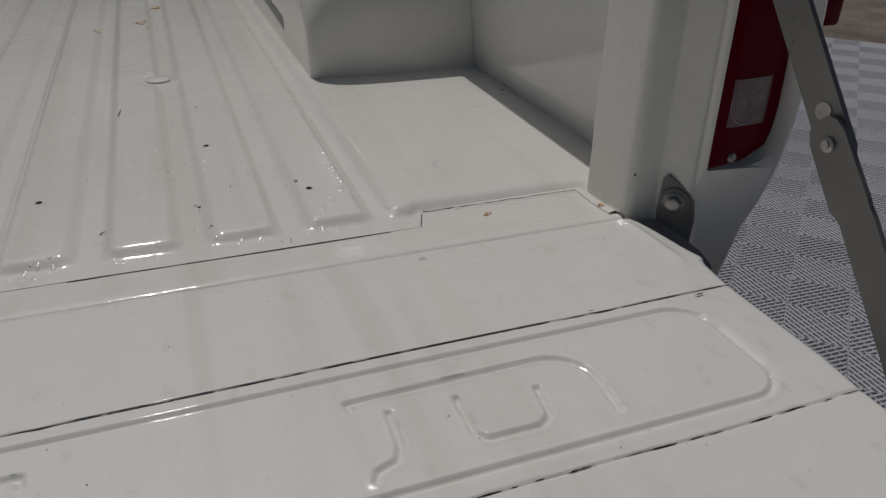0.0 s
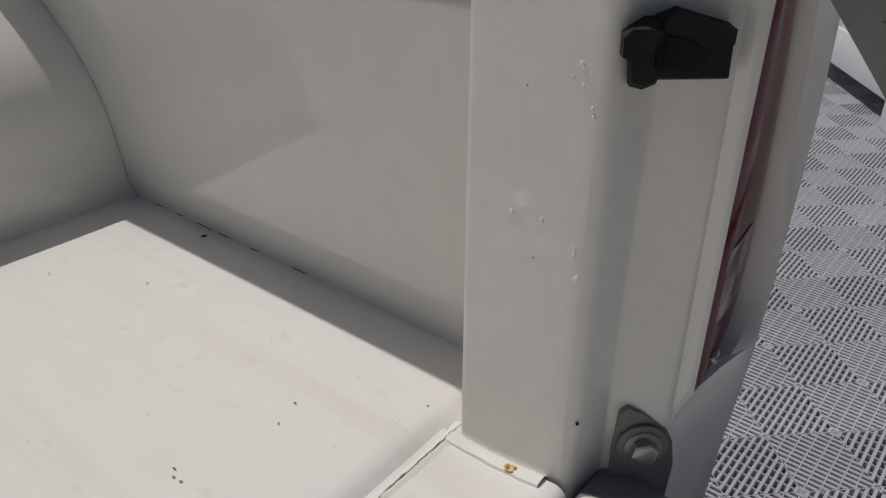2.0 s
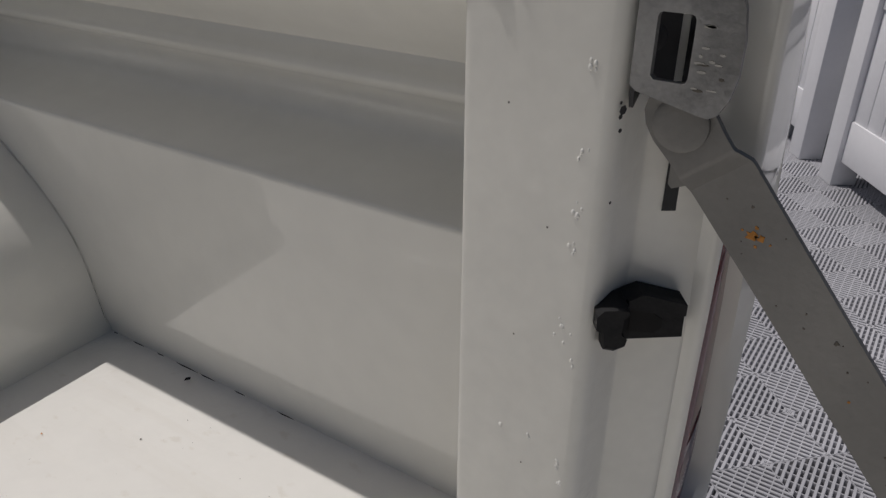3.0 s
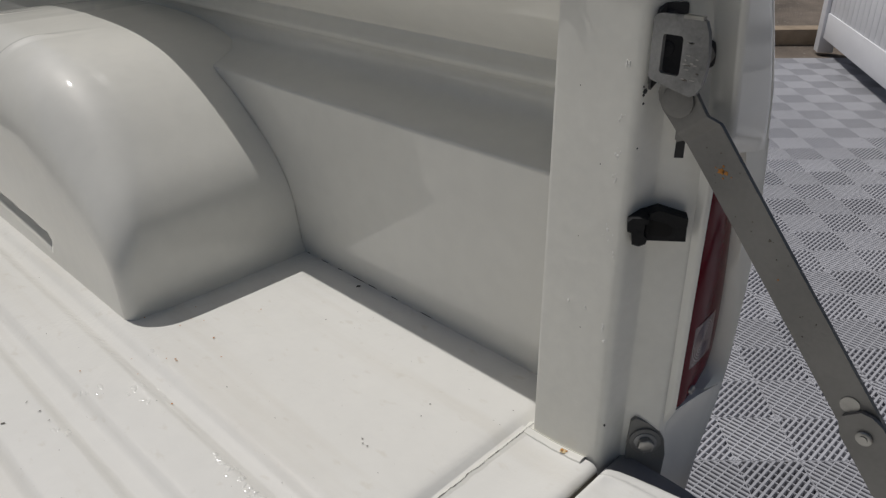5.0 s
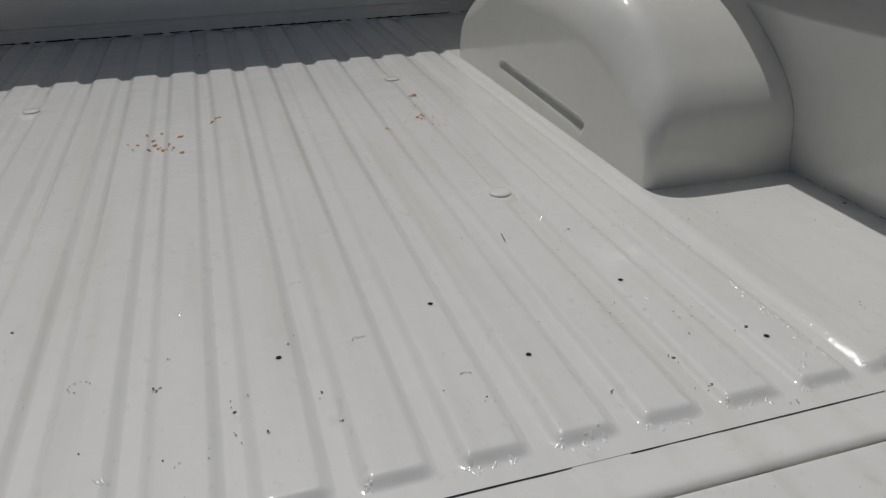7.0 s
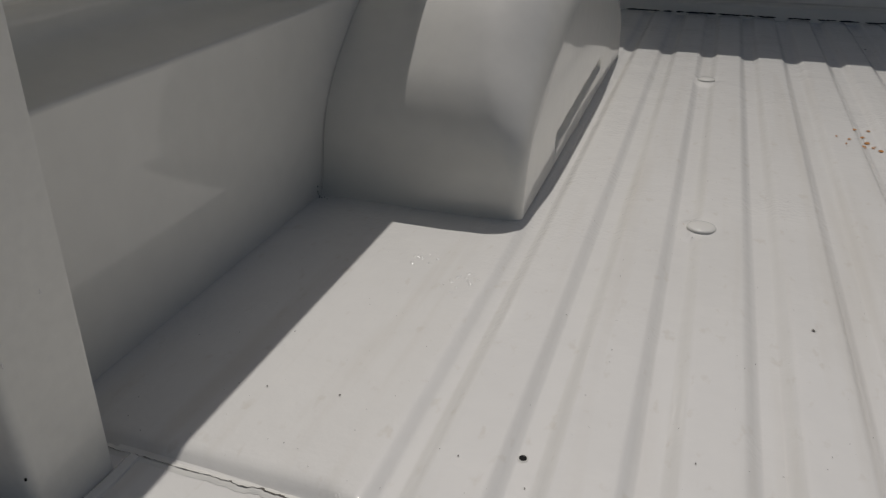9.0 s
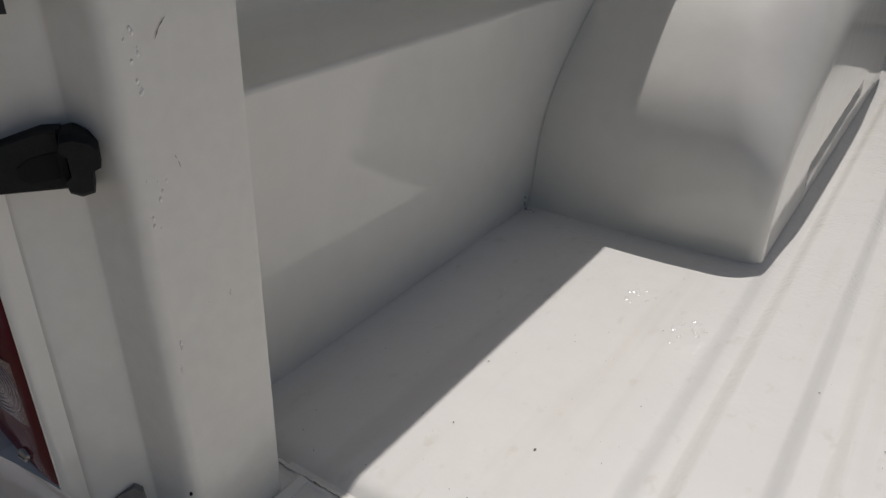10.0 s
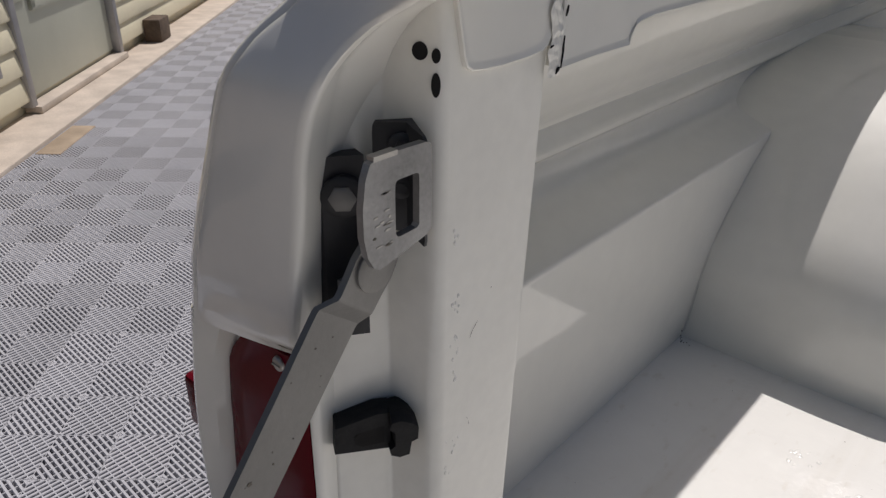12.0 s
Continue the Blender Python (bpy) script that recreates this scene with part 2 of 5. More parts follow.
def floor_z(x, y):
    a = abs(x)
    start = 0.004 + 0.007 * smoothstep(0.620, 0.640, a)
    up = rib(x) * smoothstep(start, start + 0.018 + 0.003 * smoothstep(0.625, 0.64, a), y)
    z = GROOVE * (1 - up) - 0.0022 * smoothstep(0.64, 0.72, a) - 0.0012 * smoothstep(0.622, 0.638, a) * (1 - smoothstep(0.010, 0.021, y))
    for bx, by in BOLTS:
        r = math.hypot(x - bx, (y - by) * 0.7)
        if r < 0.03:
            z += (-0.0022 - z) * (1 - smoothstep(0.017, 0.029, r))
    z += 0.0011 * (noise.noise((x * 3.0, y * 2.2, 0.3)) + 0.5 * noise.noise((x * 9.0, y * 5.0, 4.3)))
    return z


xs = []
for k in range(-7, 8):
    for f in (-0.5, -0.42, -0.385, -0.33, -0.28, -0.235, -0.16, 0.0, 0.16, 0.235, 0.28, 0.33, 0.385, 0.42):
        x = PITCH * (k + f)
        if -0.598 < x < 0.598:
            xs.append(x)
edge_xs = [0.600, 0.604, 0.608, 0.612, 0.616, 0.622, 0.627, 0.632, 0.637, 0.641, 0.67, 0.70, 0.74, 0.78, 0.82, 0.86, 0.885, 0.9]
xs = [-x for x in reversed(edge_xs)] + sorted(xs) + edge_xs
ys = sorted(set([-0.018, -0.013, -0.008, -0.004, 0.0, 0.003, 0.006, 0.009, 0.012, 0.015, 0.018, 0.021, 0.024, 0.028, 0.035] + [0.06 + 0.03 * i for i in range(67)] + [by + 0.0065 * k for by in (0.572, 1.306) for k in range(-6, 7)] + [BED_Y + 0.01]))
bm = bmesh.new()
rows = []
for j, y in enumerate(ys):
    # the flat sides stop short of the lapped edge
    row = []
    for x in xs:
        yy = y + 0.0275 * min(1, max(0, (abs(x) - 0.627) / 0.010)) * max(0, 0.024 - y) / 0.042
        row.append((x, yy, floor_z(x, yy)))
    rows.append(row)
rows.insert(0, [(x, y, min(z, GROOVE) - 0.0030) for x, y, z in rows[0]])
sheet(bm, rows)
bm.normal_update()
floor_panel = bed("floor_panel", bm, FLOOR, "cream ribbed steel bed floor with worn paint", angle=60, fix=False, crisp=True)

# sill behind the floor panel, with its rolled rear edge
bm = bmesh.new()
SILL = [(0.02, -0.0080), (0.01, -0.0080), (-0.02, -0.0082), (-0.045, -0.0062), (-0.060, -0.0040), (-0.067, -0.0035), (-0.0712, -0.0047), (-0.0742, -0.0078), (-0.0757, -0.0120), (-0.0760, -0.0170), (-0.0735, -0.0215), (-0.066, -0.025), (-0.06, -0.06)]
prof = [(0.02, -0.05)] + SILL
tube(bm, [[(x, y, z + 0.0006 * noise.noise((x * 5, y * 9, 2))) for y, z in prof] for x in [-0.826 + 0.02665 * i for i in range(63)]])
bed("rear_sill", bm, FLOOR, "cream steel rear sill strip", angle=50)


def sill_z(y):
    return table(-y, [(-a, z) for a, z in SILL[:6]])


bm = bmesh.new()
box(bm, (-0.84, -0.12, -0.16), (0.84, -0.062, -0.05), 0.006)
bed("rear_crossmember", bm, DARKSTEEL)


# ---- side walls, wheelhouses, posts, fenders: one of each on both sides ----
ARCH = [(0.489, -0.012), (0.489, 0.0), (0.490, 0.045), (0.4925, 0.075), (0.498, 0.102), (0.509, 0.128), (0.531, 0.160), (0.565, 0.192), (0.605, 0.226), (0.650, 0.256), (0.705, 0.283), (0.775, 0.300), (0.860, 0.308), (0.975, 0.311)]


def arch_line(swell, n=230):
    """Rear half of the arch in (y, z), rounded, then mirrored to the front."""
    pts = [Vector((y, z if z < 0.09 else 0.09 + (z - 0.09) * swell)) for y, z in ARCH]
    for k in range(3):
        cut = [pts[0]]
        for p, q in zip(pts, pts[1:]):
            cut += [p * 0.75 + q * 0.25, p * 0.25 + q * 0.75]
        pts = cut + [pts[-1]]
    pts += [Vector((1.95 - p.x, p.y)) for p in reversed(pts[:-1])]
    run = [0.0]
    for p, q in zip(pts, pts[1:]):
        run.append(run[-1] + (q - p).length)
    out, j = [], 0
    for i in range(n + 1):
        d = run[-1] * i / n
        while j < len(run) - 2 and run[j + 1] < d:
            j += 1
        f = (d - run[j]) / max(1e-9, run[j + 1] - run[j])
        out.append(pts[j].lerp(pts[j + 1], min(1.0, f)))
    return out


def wheelhouse(s, dx):
    """An arch pressed with a fillet that widens upwards, a flat inner face with a slot, two beads over the crown."""
    line = [p + Vector((0.024 if dx else 0.005, 0)) for p in arch_line(1.04 if dx else 0.94)]
    n = len(line)
    x_in = 0.6235 - 0.8 * dx
    bm = bmesh.new()
    face_levels = [0.0, 0.012, 0.022] + [0.028 + 0.0032 * k for k in range(18)] + [0.095, 0.115, 0.14, 0.17, 0.2]
    rows = []
    for i, p in enumerate(line):
        t = (line[min(n - 1, i + 1)] - line[max(0, i - 1)]).normalized()
        out = Vector((-t.y, t.x))
        z = max(0.0, p.y)
        r = 0.017 + 0.078 * smoothstep(0.02, 0.25, z)
        row = [(0.963, p.x, p.y), (0.90, p.x, p.y), (0.82, p.x, p.y), (0.75, p.x, p.y)]
        near = min(abs(p.x - 0.855), abs(p.x - 1.095))
        for k in range(17):
            a = math.pi / 2 * k / 16
            lift = 0.0035 * (1 - smoothstep(0.002, 0.011, near)) * (1 - smoothstep(0.95, 1.25, a)) * (z > 0.2)
            d = r * (1 - math.cos(a)) - lift
            row.append((x_in + r * (1 - math.sin(a)), p.x - out.x * d, p.y - out.y * d))
        _, yq, zq = row[-1]
        for lev in reversed(face_levels):
            zz = min(lev, zq - 0.0005 * (lev + 1)) if zq > 0.002 else zq - 0.0004 * (0.3 - lev)
            q = min(1.0, max(0.0, (yq - 0.735) / 0.41))
            dist = math.hypot(yq - (0.735 + 0.41 * q), zz - (0.037 + 0.016 * q))
            row.append((x_in + 0.013 * (1 - smoothstep(0.006, 0.0125, dist)), yq, zz))
        rows.append([(s * x, y, z) for x, y, z in row])
    sheet(bm, rows)
    house_part = bed("wheelhouse", bm, PAINT, "cream pressed-steel wheelhouse with a recessed slot", angle=70)
    # dirt in the joint with the side wall
    bm = bmesh.new()
    rng_ = random.Random(31 + s)
    for i in range(3, 62):
        p, q = line[i], line[i + 1]
        if p.y > 0.245 or p.y < 0.004:
            continue
        x = table(p.y, [(zw, xw) for xw, zw in WALL[:6]]) - 0.0016
        w = rng_.uniform(0.0003, 0.0010)
        bm.faces.new([bm.verts.new(v) for v in ((s * x, p.x - w, p.y), (s * (x - 0.0004), q.x - w, q.y), (s * (x - 0.0004), q.x - 0.0001, q.y), (s * x, p.x - 0.0001, p.y))])
    bed("joint_dirt", bm, CHIP_SHADE, "thin dark line where the wheelhouse meets the wall", house_part)["kind"] = "stuff"


WALL = [(0.900, -0.014), (0.8985, 0.004), (0.896, 0.016), (0.8935, 0.05), (0.889, 0.15), (0.8862, 0.246), (0.8868, 0.2500), (0.8890, 0.2522), (0.900, 0.2548), (0.918, 0.2590),
        (0.940, 0.2645), (0.953, 0.2715), (0.9585, 0.281), (0.9610, 0.292), (0.9600, 0.301), (0.9565, 0.3075), (0.9510, 0.3115), (0.9475, 0.3155), (0.9475, 0.3200), (0.9510, 0.3255), (0.9570, 0.3310), (0.9595, 0.338), (0.953, 0.347),
        (0.937, 0.362), (0.921, 0.381), (0.909, 0.400), (0.901, 0.43), (0.902, 0.484)]


def side_wall(s, dx):
    bm = bmesh.new()
    outer = [(0.908, 0.484), (0.915, 0.44), (0.968, 0.36), (0.968, -0.014)]
    rows = []
    for j in range(54):
        y = 0.012 + (BED_Y - 0.012) * j / 53
        rows.append([(s * (x + 0.0012 * noise.noise((y * 2.0, z * 3.0, s))), y, z) for x, z in WALL] + [(s * x, y, z) for x, z in outer])
    tube(bm, rows)
    bed("side_wall", bm, PAINT, "cream inner bed wall with a pressed swage line", angle=50, crisp=True)
    # rail cap over the wall, with its inner lip
    bm = bmesh.new()
    lip = POST - 0.0012 - 1.31 * dx
    cap = [(lip, 0.4715), (lip, 0.524), (lip + 0.002, 0.530), (lip + 0.007, 0.534), (0.895, 0.538), (0.895, 0.4835), (lip + 0.004, 0.4835), (lip + 0.0025, 0.4715)]
    tube(bm, [[(s * x, y, z) for x, z in cap] for y in [-0.03 + 0.06 * i for i in range(36)]])
    bed("bed_rail", bm, PAINT, "cream bed rail cap", angle=35)


def corner_post(s, dx):
    """dx: this side's shift inwards."""
    def X(x):
        return s * (x - dx)

    def XP(x):
        return s * (x - dx - (0.004 * (1 - smoothstep(POST + 0.006, POST + 0.028, x)) if dx else 0.0))
    bm = bmesh.new()
    plan = [(0.905, 0.005), (POST + 0.003, 0.005), (POST + 0.0006, 0.0035), (POST, 0.0), (POST, -0.03), (POST, -0.060), (POST, -0.0665), (POST + 0.0006, -0.0695), (POST + 0.0022, -0.0722), (POST + 0.0050, -0.0742), (POST + 0.0085, -0.0753),
            (POST + 0.0200, -0.0780), (POST + 0.0262, -0.0800), (POST + 0.0275, -0.0812), (POST + 0.0282, -0.0835), (POST + 0.0300, -0.0880), (POST + 0.0355, -0.099), (POST + 0.0415, -0.1095), (POST + 0.0445, -0.1115), (0.92, -0.112), (0.93, -0.03)]
    rows = []
    for z in (-0.12, -0.014, 0.0, 0.03, 0.08, 0.14, 0.2, 0.26, 0.32, 0.38, 0.44, 0.486, 0.531):
        row = []
        for x, y in plan:
            if x > 0.9 and y < 0:
                x = min(x, max(POST + 0.046, table(z, RIM) - 0.006))
            front = smoothstep(-0.035, -0.01, y) * ((-0.010 + 0.036 * z) if dx else 0.002)
            x += 0.0006 * noise.noise((z * 6, y * 14, 3 + s)) if 0 < z < 0.48 else 0
            row.append((XP(x), y + front, z))
        rows.append(row)
    tube(bm, rows)
    post = bed("corner_post", bm, JAMB, "cream corner post of the bed, paint slightly brushed", angle=40, crisp=True)
    # rail end folded over the head of the post, in two thin sheets with a torn joint
    proud = 0.0030
    rear = [(-0.0690, 0.535), (-0.0665, 0.503), (-0.0625, 0.487), (-0.0600, 0.4760), (-0.0580, 0.4720), (-0.0545, 0.4698), (-0.0490, 0.4690), (-0.03, 0.4683), (-0.012, 0.4688), (0.003, 0.4700), (0.0075, 0.4725), (0.010, 0.4765), (0.0145, 0.481), (0.0175, 0.489), (0.0175, 0.535)]
    front = [(0.0190, 0.535), (0.0190, 0.4586), (0.022, 0.4578), (0.0556, 0.4590), (0.0925, 0.4590), (0.0940, 0.4600), (0.0950, 0.4650), (0.0985, 0.4695), (0.105, 0.4720), (0.126, 0.4737), (0.195, 0.4737), (1.98, 0.4737), (1.98, 0.535)]
    for outline, off in ((rear, 0.0), (front, 0.0006)):
        bm = bmesh.new()
        rings = []
        n_ = len(outline)
        cy = -0.02 if outline is rear else 1.0
        for x, k in ((POST + 0.006, 0.0), (POST - proud + 0.0004 - off, 0.0), (POST - proud - off, 0.0006), (POST - proud - off + 0.0003, 0.0014), (POST - proud - off + 0.0012, 0.0028), (POST - proud - off + 0.0015, 0.0045)):
            rings.append([(XP(x + 0.0005 * noise.noise((y * 30, z * 30, 1 + s))), y + k * (1 if y < cy else -1) * (abs(y - cy) > 0.01), z + k * (z < 0.53)) for y, z in outline])
        tube(bm, rings)
        bed("rail_flap", bm, PAINT, "cream folded rail end", angle=35)
    # sealer smeared over the torn joint
    bm = bmesh.new()
    ny, nz = 22, 40
    grid = []
    for j in range(nz + 1):
        z = 0.455 + 0.050 * j / nz
        mid = 0.0145 + 0.004 * noise.noise((z * 60, 3.0, s)) - 0.10 * max(0, z - 0.48)
        half = max(0.0, 0.0055 + 0.0035 * noise.noise((z * 110, 8.0, s))) * (1 - smoothstep(0.485, 0.505, z)) + 0.0004
        row = []
        for i in range(ny + 1):
            t = 2 * i / ny - 1
            y = mid + half * t
            lump = 0.0012 * noise.noise((y * 260, z * 260, 5)) + 0.0009 * noise.noise((y * 700, z * 700, 9))
            row.append((XP(POST - proud - 0.0004 - (1 - t * t) * (0.0008 + lump)), y, z))
        grid.append(row)
    sheet(bm, grid)
    bed("seam_sealer", bm, PAINT, "lumpy torn paint and sealer over the joint", post, angle=60)
    for y0, z0, y1, z1, w in ((0.0180, 0.459, 0.0192, 0.476, 0.0006), (0.0135, 0.4565, 0.0165, 0.4600, 0.0012), (0.0190, 0.486, 0.0205, 0.4915, 0.0007), (0.0065, 0.4712, 0.0095, 0.4725, 0.0005)):
        bm = bmesh.new()
        x = POST - proud - 0.0022
        tube(bm, [[(XP(q), y, z) for y, z in ((y0, z0), ((y0 + y1) / 2 + w, (z0 + z1) / 2), (y1, z1), ((y0 + y1) / 2 - w * 0.3, (z0 + z1) / 2 + w))] for q in (x, x + 0.001)])
        bed("crack", bm, HOLE, "dark crack in the sealer", post)
    # foot gusset on the sill
    bm = bmesh.new()
    for k in range(13):
        y = 0.010 - 0.0058 * k
        wob = 0.0009 * noise.noise((y * 90, 3, s))
        z = sill_z(y)
        for_x = [(POST + 0.001, 0.0), (POST - 0.0035, 0.0034), (POST - 0.0085 + wob, 0.0030), (POST - 0.0110 + wob, 0.0022), (POST - 0.0120 + wob, 0.0)]
        grid_row = [(XP(x), y, z - 0.0006 + h) for x, h in for_x]
        if k == 0:
            flange_rows = []
        flange_rows.append(grid_row)
    sheet(bm, flange_rows)
    bed("foot_flange", bm, PAINT)
    # a hole, a dent and a slot near the head, a hole near the foot
    for x, y, z, r, tall in ((0.0105, -0.0754, 0.4805, 0.0040, 1.05), (0.0036, -0.0730, 0.4790, 0.0021, 1.6), (0.0036, -0.0730, 0.4655, 0.0022, 2.6), (0.0036, -0.0732, 0.043, 0.0009, 1.3)):
        bm = bmesh.new()
        disc(bm, (XP(POST + x), y, z), (-s * (0.75 if x < 0.006 else 0.2), -0.66, 0), r, 0.0010, 18)
        for v in bm.verts:
            v.co.z = z + (v.co.z - z) * tall
        bed("post_hole", bm, HOLE, "", post)
    return X


RIM = [(-0.42, 0.885), (-0.12, 0.900), (-0.03, 0.908), (0.0, 0.922), (0.03, 0.940), (0.07, 0.953), (0.12, 0.957), (0.16, 0.961), (0.20, 0.961), (0.243, 0.956), (0.30, 0.945), (0.335, 0.937), (0.374, 0.923), (0.412, 0.905), (0.43, 0.8955), (0.453, 0.886), (0.477, 0.872), (0.494, 0.858), (0.505, 0.845), (0.512, 0.832)]
FLANGE = [(0.0, 0.8745), (0.24, 0.8725), (0.36, 0.869), (0.41, 0.8655), (0.43, 0.8625), (0.445, 0.8590), (0.46, 0.854), (0.479, 0.8465), (0.49, 0.8395), (0.50, 0.830), (0.507, 0.818), (0.514, 0.800)]
LAMP_OUT = [(0.061, 0.918), (0.064, 0.931), (0.070, 0.9415), (0.080, 0.9475), (0.095, 0.951), (0.12, 0.952), (0.16, 0.950), (0.20, 0.946), (0.23, 0.941), (0.27, 0.930), (0.308, 0.9145), (0.318, 0.910)]


def fender(s, dx):
    def X(x, z=0.16):
        lo = min(0.880, table(z, FLANGE) + 0.008)
        t = smoothstep(lo, max(lo + 0.012, min(0.950, table(z, RIM))), x)
        return s * (x - (dx * (1 - 2.2 * t) if dx else 0))
    dy = -0.004 if dx else 0.0

    def lamp_width(z):
        return table(z, LAMP_OUT) - 0.878 + (0.010 * smoothstep(0.20, 0.29, z) if dx else 0.0)

    heights = [-0.42, -0.2, -0.06, 0.0, 0.02, 0.04, 0.0595, 0.0615, 0.065, 0.07, 0.08] + [0.092 + 0.0225 * k for k in range(10)] + [0.3125, 0.3155, 0.322, 0.332, 0.35, 0.37, 0.39, 0.405, 0.42, 0.432, 0.443, 0.453, 0.462, 0.471, 0.479, 0.486, 0.492, 0.498, 0.503, 0.507, 0.511, 0.514]
    outer_x = lambda z: (table(z - 0.010, RIM) + table(z, RIM) + table(z + 0.010, RIM)) / 3
    flange_x = lambda z: (table(z - 0.006, FLANGE) + table(z, FLANGE) + table(z + 0.006, FLANGE)) / 3
    bm = bmesh.new()
    rows = []
    for z in heights:
        xf, xo = flange_x(z), outer_x(z)
        step = smoothstep(0.317, 0.331, z)
        back = 0.022 * smoothstep(0.455, 0.515, z) ** 1.3
        yb = -0.1205 - 0.0105 * step + back
        inside = 0.0605 < z < 0.3145
        xl = 0.878 + lamp_width(z)
        curl = 0.008 * smoothstep(0.33, 0.42, z)
        plan = [(xf + 0.006, -0.05), (xf + 0.003, max(-0.102, yb + 0.024)), (xf, max(-0.110, yb + 0.016)), (xf - curl, yb + 0.005), (xf - curl + 0.0008, yb + 0.0018), (xf - curl + 0.0038, yb)]
        if z < 0.06:
            plan = [(x, y + 0.010 * (1 - smoothstep(0.03, 0.062, z)) * (y < -0.1)) for x, y in plan]
        x0 = xf - curl + 0.005
        xr = max(xo, x0 + 0.012)
        yr = -0.1320 + back
        if inside:
            xr = max(xr, xl + 0.0055)
            plan += [(0.8765, yb), (0.8772, -0.1175), (0.8772 + (xl - 0.8772) * 0.5, -0.1150), (xl, -0.1115), (xl + 0.0006, -0.1165), (xl + 0.0022, -0.1250)]
        else:
            w = xr - x0
            bulge = 0.0015 * step
            yi = yb + 0.010 * (1 - smoothstep(0.03, 0.062, z))
            plan += [(x0 + w * f, yi + (yr - yi) * f ** 1.5 - bulge * 4 * f * (1 - f)) for f in (0.02, 0.12, 0.45, 0.78, 0.85, 0.92)]
        plan += [(xr - 0.0015, yr + 0.0012), (xr, yr), (xr + 0.0030, yr + 0.0008), (xr + 0.0075, yr + 0.0055), (xr + 0.013, yr + 0.014), (xr + 0.020, yr + 0.028), (xr + 0.027, yr + 0.047), (xr + 0.031, yr + 0.075), (xr + 0.033, 0.0)]
        plan += [(xr + 0.036, 0.05), (xr + 0.045, 0.3), (xr + 0.045, 1.0), (xr + 0.040, 2.1)]
        rows.append([(X(x, z), y + (dy if y < 0.01 else 0), z - (0.010 * smoothstep(0, 0.06, x - xf) if 0.3146 < z < 0.34 and x < 0.96 else 0)) for x, y in plan])
    top_ring = rows[-1]
    for f, h in ((0.25, 0.004), (0.6, 0.007), (1.0, 0.0085)):
        rows.append([(p[0] + (X(0.800 if p[1] < -0.045 else 0.850) - p[0]) * f, p[1] + (max(p[1], -0.05) - p[1]) * f, p[2] + h) for p in top_ring])
    sheet(bm, rows)
    bed("fender", bm, PAINT, "cream rear fender corner", angle=48, crisp=True)

    # tail lamp in the recess of the rear face
    def lamp_mesh(grow, lift, z0, z1, a0=0.0, a1=1.0):
        bm = bmesh.new()
        rows = []
        for k in range(19):
            z = z0 + (z1 - z0) * k / 18
            xi, xo = 0.8782 - grow, 0.878 + lamp_width(z) - 0.0005 + grow
            xi, xo = xi + (xo - xi) * a0, xi + (xo - xi) * a1
            zo = z - 0.010 * smoothstep(0.27, 0.318, z) + 0.003 * (1 - smoothstep(0.06, 0.08, z))
            slope = -0.0050
            row = [(X(xi), -0.1175 + dy - slope * a0, z)]
            for j in range(11):
                t = j / 10
                row.append((X(xi + (xo - xi) * t), -0.1202 + dy - lift - slope * (a0 + (a1 - a0) * t) - 0.0022 * (1 - (2 * t - 1) ** 4), z + (zo - z) * t))
            row.append((X(xo), -0.1160 + dy - slope * a1, zo))
            rows.append(row)
        tube(bm, rows)
        return bm
    lamp = bed("tail_lamp", lamp_mesh(0.0012, -0.0025, 0.0620, 0.3135), GASKET, "dark red vertical tail lamp", angle=35)
    bed("red_lens", lamp_mesh(0, 0.0, 0.0628, 0.3125), RED, "dark red glossy plastic lens", lamp, angle=35)
    bed("reverse_lens", lamp_mesh(0, 0.0007, 0.1015, 0.1465, 0.10, 0.84), SMOKE, "clear reversing lens with rings", lamp, angle=35)
    def lens_y(x, z):
        xi, xo = 0.8782, 0.878 + lamp_width(z) - 0.0005
        a = (x - xi) / (xo - xi)
        t = min(1.0, max(0.0, (a - 0.10) / 0.74))
        return -0.1202 + dy - 0.0007 + 0.0050 * (0.10 + 0.74 * t) - 0.0022 * (1 - (2 * t - 1) ** 4)
    for r in (0.0035, 0.006, 0.0085, 0.011, 0.0135, 0.016, 0.0185):
        bm = bmesh.new()
        ring = []
        for k in range(40):
            a = 2 * math.pi * k / 40
            row = []
            for dr, lift in ((-0.0005, -0.0003), (0.0, 0.0004), (0.0005, -0.0003)):
                x, z = 0.9095 + (r + dr) * 1.05 * math.cos(a), 0.124 + (r + dr) * 1.12 * math.sin(a)
                row.append((X(x), lens_y(x, z) - lift, z))
            ring.append(row)
        sheet(bm, ring + ring[:1])
        bed("lens_ring", bm, LENSRING, "", lamp)
    for x, z in ((0.9032, 0.0705), (0.8965, 0.3005)):
        bm = bmesh.new()
        yl = -0.1198 + dy
        disc(bm, (X(x), yl, z), (0, -1, 0), 0.0048, 0.002, 16, 0.0016)
        box(bm, (X(x) - 0.003, yl - 0.0042, z - 0.0005), (X(x) + 0.003, yl - 0.003, z + 0.0005))
        bed("lamp_screw", bm, BRIGHT, "bright lens screw", lamp)
    # slit under the step of the fender
    bm = bmesh.new()
    rows = []
    for k in range(15):
        t = k / 14
        x = 0.8795 + 0.030 * t
        z = 0.3205 - 0.0055 * t
        w = 0.0007 * math.sin(math.pi * min(1, max(0.02, t)))
        rows.append([(X(x), -0.1240 + dy - 0.0006 * t, z - w), (X(x), -0.1244 + dy - 0.0006 * t, z + w)])
